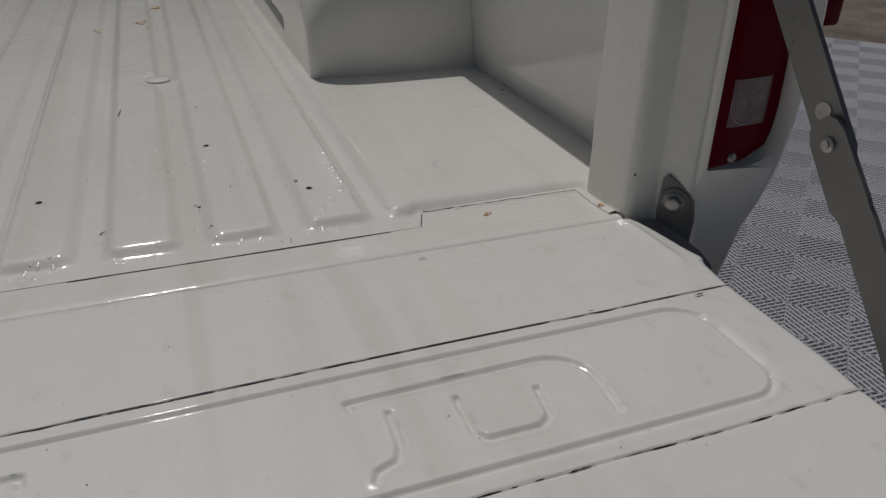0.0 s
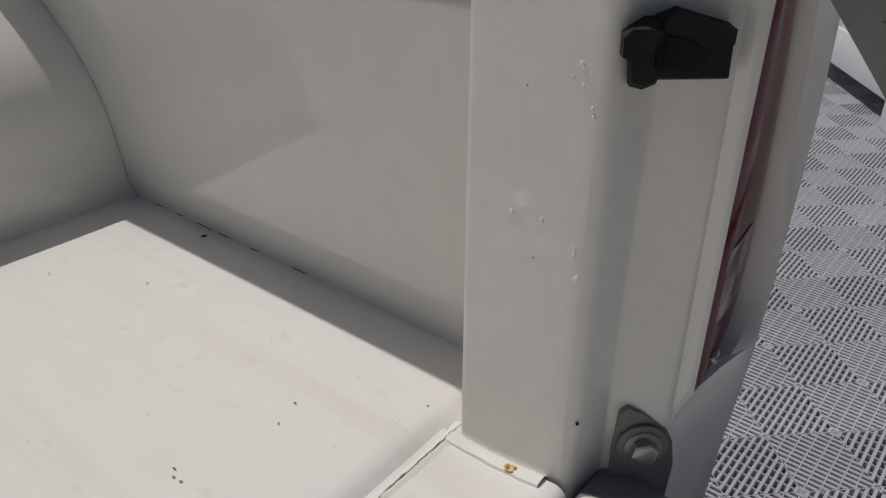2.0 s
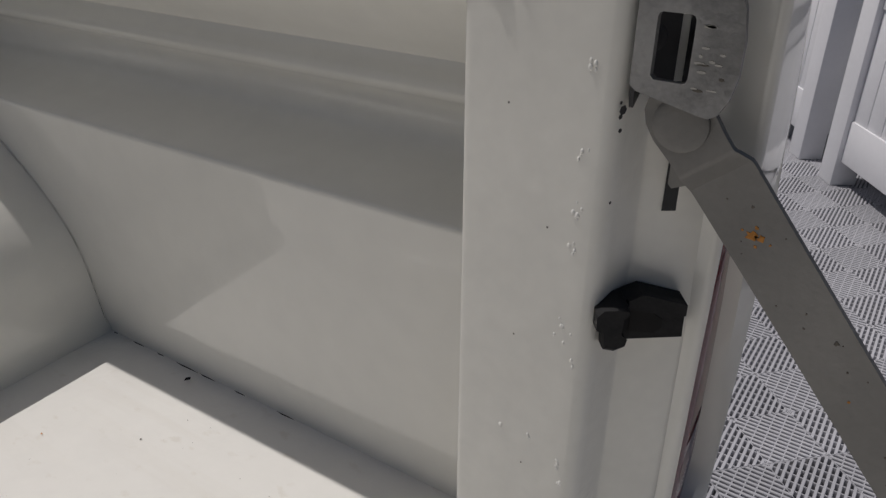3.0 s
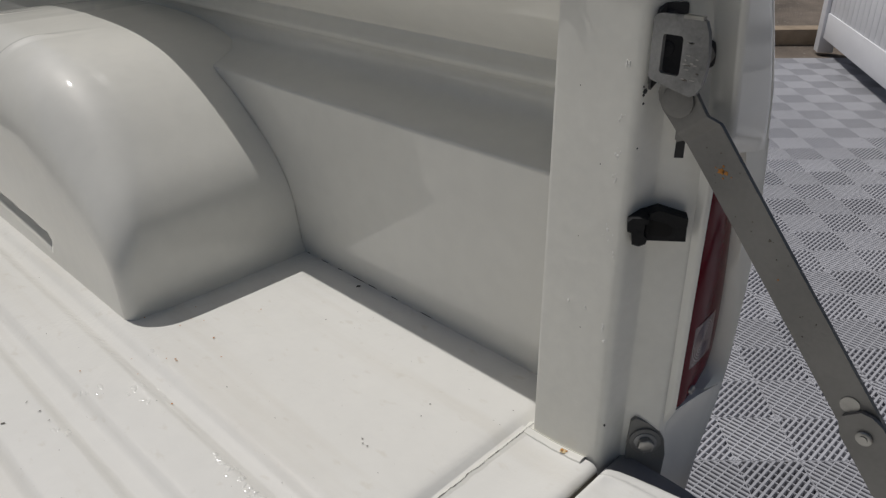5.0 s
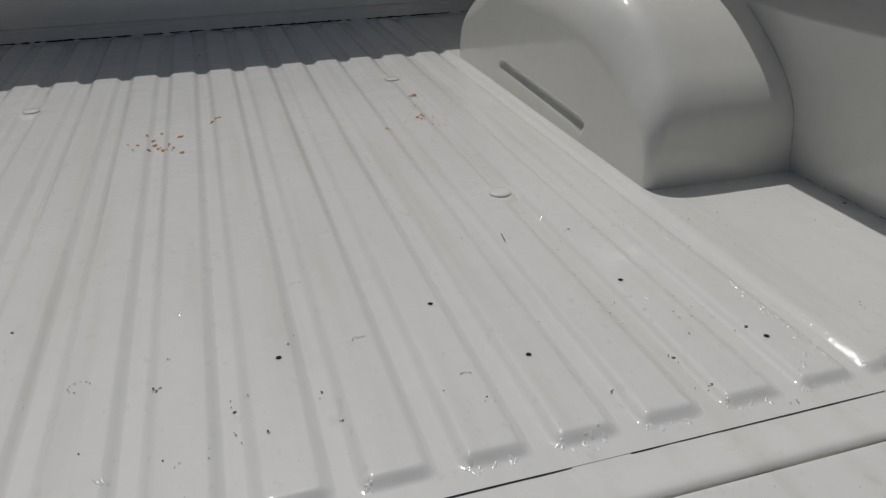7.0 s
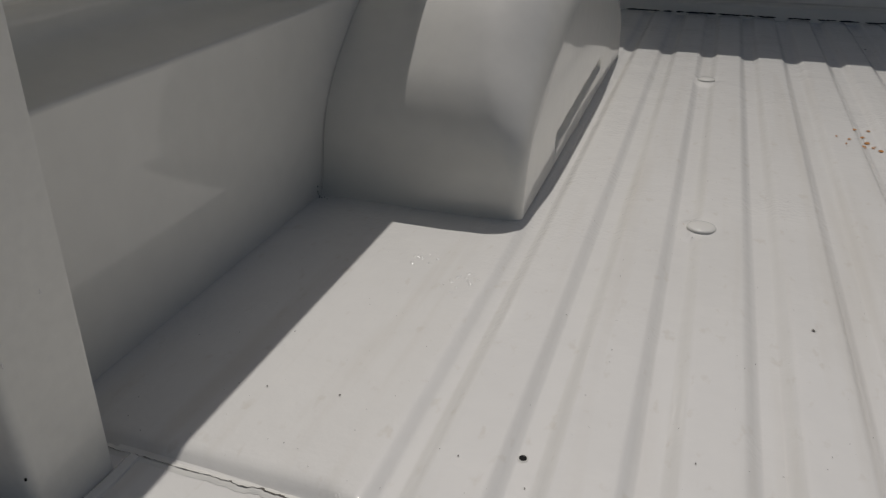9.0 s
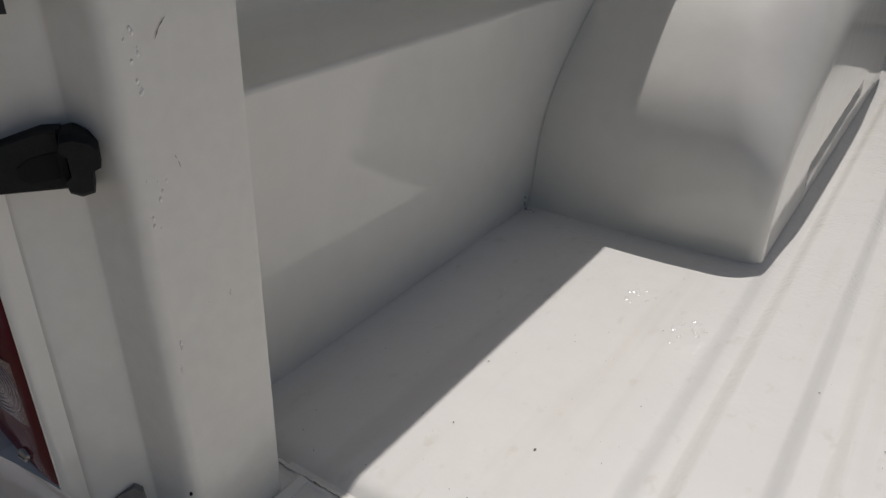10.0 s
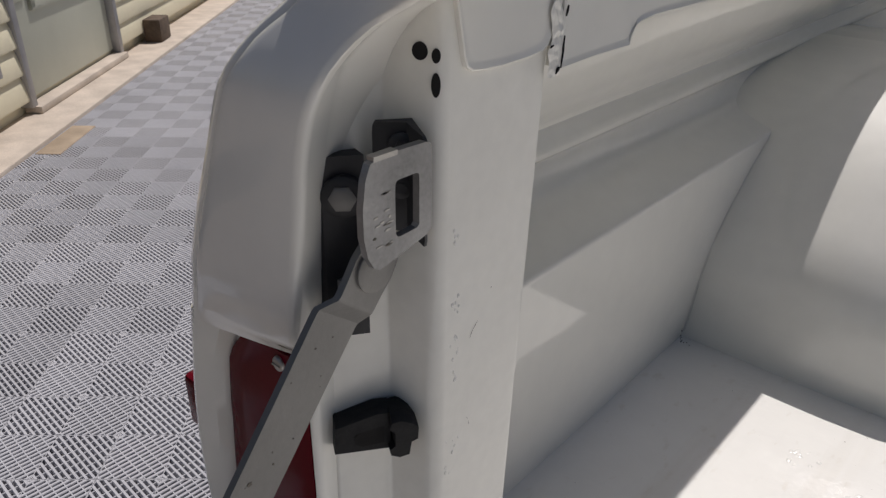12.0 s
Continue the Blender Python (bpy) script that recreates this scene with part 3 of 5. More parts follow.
    sheet(bm, rows)
    bed("lamp_slit", bm, CHIP_SHADE, "dark slit over the lens")
    # side marker on the outer face
    bm = bmesh.new()
    box(bm, (min(X(0.955), X(0.994)), -0.122 + dy, 0.187), (max(X(0.955), X(0.994)), -0.03, 0.232), 0.005)
    bed("side_marker", bm, RED, "small red side marker lamp")


def bump_stop(s, X):
    """Black rubber block with a thick inner end, a ledge and a hollow."""
    bm = bmesh.new()
    ux, uy = 0.56, -0.83                         # along the jamb, outwards
    nx, ny = -0.83, -0.56                        # off the jamb, rearwards and inwards
    def P(a, b, z):
        a *= 0.84
        z *= 0.78 if s > 0 and z > 0.012 and a < 0.009 else 1.0
        return ((0.0 if s > 0 else -0.005) + X(POST + 0.0135 + a * ux + b * nx), (-0.0755 if s > 0 else -0.0815) + a * uy + b * ny, (0.2545 if s > 0 else 0.2625) + z * 0.86)
    # inner nose
    nose = [(-0.0035, -0.019), (-0.0050, -0.006), (-0.0095, -0.0035), (-0.0100, 0.008), (-0.0060, 0.0135), (0.002, 0.0175), (0.0085, 0.0165), (0.0100, 0.010), (0.0062, 0.0060), (0.0062, -0.0080), (0.010, -0.0115), (0.009, -0.0175), (0.003, -0.0205)]
    tube(bm, [[P(a, b, z * k) for a, z in nose] for b, k in ((-0.004, 1.0), (0.010, 1.0), (0.0135, 0.93), (0.0155, 0.8))])
    body = [(0.008, -0.017), (0.008, 0.0175), (0.018, 0.018), (0.046, 0.0105), (0.047, -0.0155)]
    tube(bm, [[P(a, b, z * k) for a, z in body] for b, k in ((-0.004, 1.0), (0.005, 1.0), (0.0075, 0.9))])
    ledge = [(0.010, 0.008), (0.010, 0.0175), (0.018, 0.018), (0.046, 0.0105), (0.046, 0.003), (0.03, 0.0045)]
    tube(bm, [[P(a, b, z) for a, z in ledge] for b in (0.004, 0.0105)])
    stop = bed("bump_stop", bm, RUBBER, "black moulded rubber tailgate stop", angle=30)
    bm = bmesh.new()
    tube(bm, [[P(a, b, z) for a, z in ((0.0125, -0.009), (0.0125, 0.006), (0.026, 0.004), (0.033, -0.001), (0.033, -0.007), (0.028, -0.0105))] for b in (0.0072, 0.0080)])
    bed("hollow", bm, HOLE, "", stop)


def latch(s, X):
    """Striker bracket: a base on the jamb folded into a D plate with a window."""
    first = set(truck.children_recursive)
    xp, t = POST - 0.008, 0.0042
    outer = [(-0.0835, 0.3990), (-0.0835, 0.4400), (-0.0845, 0.4425), (-0.0875, 0.4437), (-0.1175, 0.4445), (-0.1225, 0.4420), (-0.1255, 0.4350), (-0.1275, 0.4220), (-0.1275, 0.4080), (-0.1255, 0.3980), (-0.1220, 0.3915), (-0.1185, 0.3895), (-0.1145, 0.3900), (-0.0865, 0.3965)]
    inner = [(-0.0920, 0.4040), (-0.0920, 0.4285), (-0.0926, 0.4298), (-0.0940, 0.4304), (-0.1055, 0.4304), (-0.1070, 0.4298), (-0.1076, 0.4284), (-0.1078, 0.4220), (-0.1078, 0.4100), (-0.1077, 0.4045), (-0.1070, 0.4028), (-0.1055, 0.4020), (-0.1040, 0.4020), (-0.0935, 0.4025)]
    bm = bmesh.new()
    loops = [[(X(x), y, z) for y, z in o] for x, o in ((xp, inner), (xp, outer), (xp + t, outer), (xp + t, inner))]
    vs = [[bm.verts.new(p) for p in lp] for lp in loops]
    n = len(outer)
    for a, b in zip(vs, vs[1:] + vs[:1]):
        for i in range(n):
            j = (i + 1) % n
            bm.faces.new((a[i], a[j], b[j], b[i]))
    bmesh.ops.bevel(bm, geom=[e for e in bm.edges if e.is_manifold and e.calc_face_angle(0) > 1.2], offset=0.0009, segments=2, affect="EDGES")
    striker = bed("latch_striker", bm, LATCH, "worn zinc striker bracket with a square window", angle=35)
    bm = bmesh.new()
    base = [(xp + 0.0025, -0.0855), (xp + 0.0025, -0.0836), (POST + 0.011, -0.0775), (POST + 0.023, -0.0915), (POST + 0.0205, -0.0945), (POST + 0.008, -0.0840)]
    mid_x = POST + 0.008
    tube(bm, [[(X(mid_x + (x - mid_x) * k), y, z - 0.004 * (x < POST)) for x, y in base] for z, k in ((0.392, 0.96), (0.395, 1.0), (0.443, 1.0), (0.4465, 0.97), (0.4485, 0.88))])
    bed("base_plate", bm, DARKSTEEL, "dark base plate", striker, angle=30)
    for z in (0.416, 0.4375):
        bm = bmesh.new()
        disc(bm, (X(POST + 0.0105), -0.0855, z), (-s * 0.72, -0.69, 0), 0.0062, 0.0016, 18, 0.0012)
        disc(bm, (X(POST + 0.0095), -0.0865, z), (-s * 0.72, -0.69, 0), 0.0028, 0.0022, 6)
        bed("striker_screw", bm, DARKSTEEL, "", striker)
    # bright wear along the top edge and rubbed marks on the face
    rng = random.Random(21)
    bm = bmesh.new()
    tube(bm, [[(X(x), y, z) for x, z in ((xp - 0.0002, 0.4425), (xp - 0.0002, 0.4449), (xp + t + 0.0002, 0.4449), (xp + t + 0.0002, 0.4425))] for y in (-0.1205, -0.1170, -0.1090, -0.1060)])
    bed("worn_edge", bm, BRIGHT, "bright worn edge", striker, angle=30)
    for i in range(16):
        y, z = -0.1165 + rng.gauss(0, 0.003), 0.412 + rng.gauss(0, 0.011)
        if not 0.394 < z < 0.438 or y < -0.1225:
            continue
        a, b = rng.uniform(0.0006, 0.0026), rng.uniform(0.0003, 0.0009)
        bm = bmesh.new()
        tube(bm, [[(X(x), y + u * a, z + v * b) for u, v in ((-1, -0.4), (-0.2, -1), (0.9, -0.5), (1, 0.6), (0.1, 1), (-0.8, 0.5))] for x in (xp - 0.00025, xp + 0.0005)])
        bed("rub_mark", bm, rng.choice((BRIGHT, BRIGHT, CHIP_SHADE)), "", striker)
    # strap mounting plate beyond it
    bm = bmesh.new()
    tube(bm, [[(X(x), y, z) for x, y in ((POST + 0.0235, -0.0975), (POST + 0.0355, -0.1150), (POST + 0.044, -0.1165), (POST + 0.034, -0.094))] for z in (0.330, 0.432)])
    bed("strap_mount", bm, DARKSTEEL, "dark strap mounting plate", striker)
    bm = bmesh.new()
    disc(bm, (X(POST + 0.030), -0.1060, 0.412), (-s * 0.72, -0.69, 0), 0.011, 0.004, 20, 0.002)
    bed("mount_bolt", bm, DARKSTEEL, "", striker)
    bm = bmesh.new()
    disc(bm, (X(POST + 0.0275), -0.1085, 0.412), (-s * 0.72, -0.69, 0), 0.0070, 0.0030, 6, 0.0010)
    bed("bolt_head", bm, STRAP, "", striker)
    bm = bmesh.new()
    tab_in = 0.0 if s > 0 else 0.012
    tube(bm, [[(X(x + tab_in), y, z) for y, z in ((-0.1010, 0.349), (-0.1010, 0.368), (-0.114, 0.368), (-0.114, 0.352), (-0.103, 0.347))] for x in (POST + 0.0135, POST + 0.0165)])
    bed("pivot_tab", bm, STRAP, "grey pivot tab", striker)
    if s > 0:
        for o in set(truck.children_recursive) - first:
            o.data.transform(Matrix.Translation((0.007, 0.006, -0.0205)))


def strap(s, X):
    """Two flat links with an offset at the head and a riveted joint."""
    p0, p1, p2 = (Vector((0, -0.100, 0.362)), Vector((0, -0.277, 0.148)), Vector((0, -0.402, -0.002))) if s > 0 else (Vector((0, -0.104, 0.377)), Vector((0, -0.2805, 0.1545)), Vector((0, -0.402, -0.002)))
    d = (p1 - p0).normalized()
    w = Vector((0, d.z, -d.y))
    if w.y < 0:
        w = -w
    def bar(path, half, t, x_of, name, parent, label, caps=(True, True)):
        bm = bmesh.new()
        rows = []
        for u, k in path:
            c = p0 + d * u
            x = x_of(u)
            hw = half * k
            rows.append([(X(x), *(c + w * hw).yz), (X(x + t), *(c + w * hw).yz), (X(x + t), *(c - w * hw).yz), (X(x), *(c - w * hw).yz)])
        tube(bm, rows)
        bmesh.ops.bevel(bm, geom=[e for e in bm.edges if e.is_manifold and e.calc_face_angle(0) > 1.0], offset=0.0008, segments=1, affect="EDGES")
        return bed(name, bm, STRAP, label, parent, angle=30)
    L1 = (p1 - p0).length
    side = 0.005 if s > 0 else 0.008
    off = lambda u: POST + side + 0.0032 + 0.0078 * min(1.0, max(0.0, (u - 0.021) / 0.009))
    head = [(-0.017, 0.45), (-0.014, 0.72), (-0.008, 0.93), (0.0, 1.0), (0.012, 0.93), (0.0195, 0.91), (0.0215, 0.93), (0.0225, 0.96), (0.0285, 1.03), (0.0295, 1.04), (0.032, 1.04), (0.06, 1.02), (0.12, 1.0), (L1 - 0.02, 1.0), (L1 + 0.006, 1.0), (L1 + 0.013, 0.8), (L1 + 0.017, 0.45)]
    strap1 = bar(head, 0.0148, 0.0042, off, "tailgate_strap", None, "grey steel folding tailgate strap with rust specks")
    # lower link lies on the inner side of the upper one
    end = (p2 - p0).length
    low = [(L1 - 0.019, 0.45), (L1 - 0.014, 0.78), (L1 - 0.005, 1.0), (L1 + 0.045, 1.05), (L1 + 0.05, 0.94), (L1 + 0.056, 0.92), (end - 0.02, 0.92), (end, 0.7)]
    bar(low, 0.0160, 0.0040, lambda u: POST + side + 0.0062 + 0.004 * smoothstep(L1 + 0.04, L1 + 0.06, u), "lower_link", strap1, "")
    for u, r, x, mat, nm in ((0.0, 0.0125, POST + side + 0.0017, STRAP, "pivot_rivet"), (L1, 0.0058, POST + side + 0.0048, BRIGHT, "joint_rivet")):
        bm = bmesh.new()
        c = p0 + d * u
        disc(bm, (X(x + 0.002), c.y, c.z), (-s, 0, 0), r, 0.0022, 20, 0.0012)
        if u:
            disc(bm, (X(x), c.y, c.z), (-s, 0, 0), 0.003, 0.0022, 12)
        bed(nm, bm, mat, "", strap1)
    bm = bmesh.new()
    c = p0 + d * (L1 - 0.024)
    tube(bm, [[(X(x), *(c + d * (a * 0.007) + w * (b * 0.0075)).yz) for a, b in [(math.sin(k * 0.449) * (1.0 if math.sin(k * 0.449) < 0 else 0.8), math.cos(k * 0.449) * 0.95) for k in range(14)]] for x in (POST + side + 0.0102, POST + side + 0.0118)])
    bed("joint_hole", bm, BRIGHT, "bright worn patch by the joint", strap1)
    rng = random.Random(8)
    spots = [(0.060, 0.002, 0.0026, RUST), (0.0635, -0.001, 0.0020, RUST), (0.058, -0.002, 0.0011, RUST), (0.0655, 0.003, 0.0009, RUST), (0.0675, -0.003, 0.0007, RUST), (0.0615, 0.0005, 0.0010, CHIP_SHADE), (0.056, 0.004, 0.0006, RUST), (0.121, -0.006, 0.0014, CHIP_SHADE), (0.150, 0.003, 0.0008, RUST)]
    if s < 0:
        spots = spots[-2:]
    spots += [(rng.uniform(0.03, 0.19), rng.uniform(-0.011, 0.011), rng.uniform(0.0003, 0.0007), CHIP_SHADE) for i in range(14)]
    for u, v, r, mat in spots:
        bm = bmesh.new()
        c = p0 + d * u + w * v
        ring = []
        for k in range(11):
            a, q = 2 * math.pi * k / 11, r * rng.uniform(0.45, 1.25)
            ring.append(c + d * (q * math.cos(a)) + w * (q * math.sin(a)))
        tube(bm, [[(X(POST + side + h), *p.yz) for p in ring] for h in (0.0115, 0.01075)])
        bed("rust_spot", bm, mat, "rust spot" if mat is RUST else "", strap1)


def hinge(s, X):
    bm = bmesh.new()
    ux, uy = 0.62, -0.78
    def P(a, b, z):
        return (X(POST + 0.036 + a * ux - b * 0.78), -0.096 + a * uy - b * 0.62, z - 0.007)
    out = [(-0.012, -0.04), (-0.0135, 0.020), (-0.012, 0.050), (-0.008, 0.0545), (0.002, 0.050), (0.016, 0.040), (0.021, 0.030), (0.024, 0.012), (0.022, -0.04)]
    tube(bm, [[P(a, b, z) for a, z in out] for b in (0.0, 0.0045)])
    plate = bed("hinge_plate", bm, HINGE, "grey tailgate hinge plate", angle=30)
    for r, h, b, n, mat, nm in ((0.0150, 0.0022, 0.0045, 28, HINGE, "washer"), (0.0112, 0.0016, 0.0067, 28, LATCH, "bolt_flange"), (0.0080, 0.0062, 0.0078, 6, BRIGHT, "hex_bolt")):
        bm = bmesh.new()
        disc(bm, P(0.003, b, 0.0285), (-s * 0.78, -0.62, 0), r, h, n, 0.0012, 0.3)
        bed(nm, bm, mat, "", plate, angle=30)


for side, shift in ((1, 0.0), (-1, 0.013)):
    wheelhouse(side, shift)
    side_wall(side, shift)
    XS = corner_post(side, shift)
    fender(side, shift)
    bump_stop(side, XS)
    latch(side, XS)
    strap(side, XS)
    hinge(side, XS)

# ---- front panel and cab ----
bm = bmesh.new()
rows = []
prof = [(0.0, -0.014), (0.0, 0.028), (0.004, 0.033), (0.004, 0.040), (-0.006, 0.046), (-0.008, 0.20), (-0.008, 0.36), (0.004, 0.37), (0.004, 0.40), (-0.004, 0.41), (-0.012, 0.47), (-0.03, 0.49), (-0.03, 0.508), (0.05, 0.508), (0.05, -0.014)]
tube(bm, [[(x, BED_Y + y, z) for y, z in prof] for x in [-0.9 + 0.1 * i for i in range(19)]])
front = bed("front_panel", bm, PAINT, "cream front panel of the bed", angle=35)
rng = random.Random(41)
bm = bmesh.new()
for i in range(130):
    x, k = rng.uniform(-0.86, 0.86), rng.uniform(0.004, 0.022)
    z = 0.0015 + 0.0015 * rng.random()
    bm.faces.new([bm.verts.new((x + a * k, BED_Y - 0.0015, z + b * rng.uniform(0.0008, 0.0026))) for a, b in ((-1, 0), (-0.4, -1), (0.6, -1), (1, 0), (0.3, 1), (-0.6, 0.7))])
bed("joint_dirt", bm, HOLE, "ragged dark joint over the floor", front)["kind"] = "stuff"
bm = bmesh.new()
roof = [(2.13, -0.45), (2.13, 0.62), (2.145, 1.12), (2.17, 1.21), (2.23, 1.245), (3.2, 1.25), (3.7, 0.55), (4.6, 0.42), (4.7, -0.45)]
tube(bm, [[(x * k, y, z * (1 if abs(x) < 0.85 else 0.96)) for y, z in roof] for x, k in ((-0.93, 1), (-0.8, 1), (0, 1), (0.8, 1), (0.93, 1))])
bed("cab", bm, PAINT, "cream cab shading the front of the bed", angle=35)
bm = bmesh.new()
tube(bm, [[(x, y, z) for y, z in ((2.128, 0.64), (2.138, 1.04), (2.2, 1.04), (2.2, 0.64))] for x in (-0.62, 0.62)])
bed("rear_window", bm, GLASS, "dark rear window")
for x in (-0.82, 0.82):
    for y in (1.0, 4.1):
        bm = bmesh.new()
        disc(bm, (x - 0.11, y, GROUND + 0.36), (1, 0, 0), 0.36, 0.22, 32)
        wheel = bed("wheel", bm, RUBBER, "black road tyre")
bm = bmesh.new()
box(bm, (-0.5, -0.05, -0.32), (0.5, 4.6, -0.16), 0.02)
bed("frame_rail", bm, DARKSTEEL)

# ---- tailgate ----
GATE_Z, GATE_X = 0.004, 0.830
GATE_SIDE = [(0.070, 0.818), (0.0795, 0.8195), (0.083, 0.8225), (0.088, 0.8265), (0.096, 0.8315), (0.110, 0.8350), (0.130, 0.8385), (0.157, 0.8425), (0.1715, 0.8460), (0.1745, 0.8455), (0.178, 0.8425), (0.184, 0.8400), (0.205, 0.8365), (0.224, 0.8345), (0.33, 0.8340), (0.369, 0.8300), (0.55, 0.8290)]


def seg_dist(px, py, pts, closed=False):
    best = 9.0
    n = len(pts)
    for i in range(n if closed else n - 1):
        (ax, ay), (bx, by) = pts[i], pts[(i + 1) % n]
        vx, vy = bx - ax, by - ay
        L = vx * vx + vy * vy
        t = 0 if L == 0 else max(0, min(1, ((px - ax) * vx + (py - ay) * vy) / L))
        best = min(best, math.hypot(px - ax - vx * t, py - ay - vy * t))
    return best


def arc(cx, cy, r, a0, a1, n=6):
    return [(cx + r * math.cos(radians(a0 + (a1 - a0) * k / n)), cy + r * math.sin(radians(a0 + (a1 - a0) * k / n))) for k in range(n + 1)]


BIG = [(-0.74, -0.2395), (0.752, -0.2395)] + arc(0.752, -0.2705, 0.031, 90, 0) + [(0.783, -0.318)] + arc(0.755, -0.3235, 0.028, 0, -90) + [(-0.74, -0.3520)]
LOOP = [(0.492, -0.274), (0.490, -0.2665), (0.630, -0.2645)] + arc(0.630, -0.2965, 0.032, 90, 0) + [(0.659, -0.331)]
HOOK = [(0.514, -0.284), (0.513, -0.315), (0.508, -0.326), (0.494, -0.331), (0.491, -0.338)]
INNER = [(0.561, -0.285), (0.560, -0.320), (0.566, -0.3275), (0.604, -0.3275), (0.6135, -0.320), (0.617, -0.293)]
LEFT = [(0.20, -0.266), (0.297, -0.2655), (0.298, -0.275)]
gx = [-GATE_X + 0.03 * i for i in range(int((GATE_X + 0.2) / 0.03))]
gx = [x for x in gx if x < 0.24] + [0.24 + 0.0018 * i for i in range(301)] + [0.784, 0.788, 0.793, 0.798, 0.803, 0.807, 0.810, 0.8125, 0.815, 0.8175, 0.820, 0.8225, 0.8245, 0.8262, 0.8276, 0.8288, 0.8296, 0.83]
gy = [-0.0820, -0.0822, -0.0827, -0.0835, -0.0847, -0.0865, -0.089, -0.092, -0.096, -0.102, -0.11, -0.12, -0.13, -0.14, -0.15, -0.16, -0.166, -0.170, -0.1725, -0.175, -0.178, -0.182, -0.188, -0.197, -0.207, -0.215, -0.2200, -0.2218, -0.2228, -0.2237, -0.2246, -0.2256, -0.2268, -0.2285, -0.231]
gy += [-0.233 - 0.0016 * i for i in range(78)] + [-0.360, -0.3640, -0.3662, -0.3675, -0.3685, -0.3695, -0.3707, -0.372, -0.376, -0.39, -0.42, -0.45, -0.48, -0.51, -0.525, -0.53]


def gate_x(x, y):
    """The grid's outer strip follows the gate's side edge."""
    a = abs(x)
    return x if a < 0.78 else math.copysign(0.78 + (a - 0.78) / (GATE_X - 0.78) * (table(-y, GATE_SIDE) - 0.78), x)


def gate_wob(x):
    return 0.0006 * noise.noise((x * 12, 0.5, 1.1)) + 0.0004 * noise.noise((x * 55, 0.5, 2.1))


def gate_z(x, y):
    """x: before the side strip is drawn out."""
    z = GATE_Z
    z -= 0.0105 * max(0.0, 1 - (-0.0820 - y) / 0.0060) ** 2.2
    rim = GATE_X - abs(x)
    z -= 0.0032 * max(0.0, 1 - rim / 0.006) ** 2.2
    if abs(x) > 0.76 and y > -0.23:
        # the corner falls away outside a bright crease, and is dented at its root
        fade = 1 - smoothstep(0.15, 0.205, -y)
        d = seg_dist(abs(x), y, ((0.812, -0.090), (0.8125, -0.112), (0.8105, -0.150), (0.8095, -0.200)))
        z += 0.0026 * (1 - smoothstep(0.0, 0.0060, d)) * fade
        z -= 0.0014 * smoothstep(0.8125, 0.826, abs(x)) * fade * smoothstep(0.082, 0.1, -y)
        z -= 0.0016 * (1 - smoothstep(0.0, 0.012, math.hypot(abs(x) - 0.800, y + 0.101)))
    lines = (BIG, LOOP, HOOK, INNER, LEFT) if x > 0.18 else (BIG,)
    if -0.36 < y < -0.232:
        d = min(seg_dist(x, y, q) for q in lines)
        z -= 0.0027 * (1 - smoothstep(0.0005, 0.0034, d))
        z += 0.0006 * (1 - smoothstep(0.0034, 0.0065, d)) * smoothstep(0.0030, 0.0036, d)
    # lapped seams
    wob = gate_wob(x)
    z -= 0.0030 * (1 - smoothstep(0.0003, 0.0011, abs(y + 0.2243 + wob)))
    z -= 0.0016 * (1 - smoothstep(0.0003, 0.0014, abs(y + 0.3690 + wob * 2)))
    return z + 0.0009 * noise.noise((x * 4, y * 5, 7.7))


tailgate = new("tailgate")
tailgate.parent = truck
tailgate.location = (0, 0, 0)
tailgate["label"] = "cream steel tailgate lying open and level"
bm = bmesh.new()
sheet(bm, [[(gate_x(x, y), y, gate_z(x, y)) for x in gx] for y in gy])
bed("inner_panel", bm, FLOOR, "cream inner panel with pressed grooves", tailgate, angle=60, fix=False)
bm = bmesh.new()
tube(bm, [[(x, y, z) for y, z in ((-0.0830, -0.008), (-0.0830, -0.046), (-0.10, -0.052), (-0.51, -0.05), (-0.529, -0.04), (-0.529, -0.003), (-0.51, -0.006), (-0.2, -0.006), (-0.1, -0.008))] for x in (-0.817, 0.817)])
bed("outer_skin", bm, PAINT, "", tailgate, angle=30)
for s in (1, -1):
    bm = bmesh.new()
    tube(bm, [[(s * x, y, z) for y, z in ((-0.082, -0.05), (-0.0775, -0.022), (-0.078, -0.012), (-0.081, -0.006), (-0.087, -0.0035), (-0.10, -0.003), (-0.13, -0.0035), (-0.155, -0.005), (-0.172, -0.010), (-0.182, -0.022), (-0.184, -0.045))] for x in (0.822, 0.858)])
    bmesh.ops.bevel(bm, geom=[e for e in bm.edges if e.is_manifold and e.calc_face_angle(0) > 1.2], offset=0.003, segments=2, affect="EDGES")
    bed("hinge_cup", bm, GREYPLATE, "grey hinge cup on the gate's side", tailgate, angle=30)
bm = bmesh.new()
rng = random.Random(11)
for i in range(150):
    x, row = rng.uniform(0.25, 0.825), rng.random() < 0.72
    y = (-0.2243 - gate_wob(x)) if row else (-0.3690 - 2 * gate_wob(x))
    k, w = rng.uniform(0.002, 0.012), rng.uniform(0.0004, 0.0010)
    if not row and (x < 0.5 or rng.random() < 0.4):
        continue
    vs = [bm.verts.new((x + a * k, y + b * w, gate_z(x, y - 0.004) - 0.0006 + rng.uniform(0, 0.0004))) for a, b in ((-1, -0.3), (-0.2, -1), (0.8, -0.6), (1, 0.4), (0.1, 1))]
    bm.faces.new(vs)
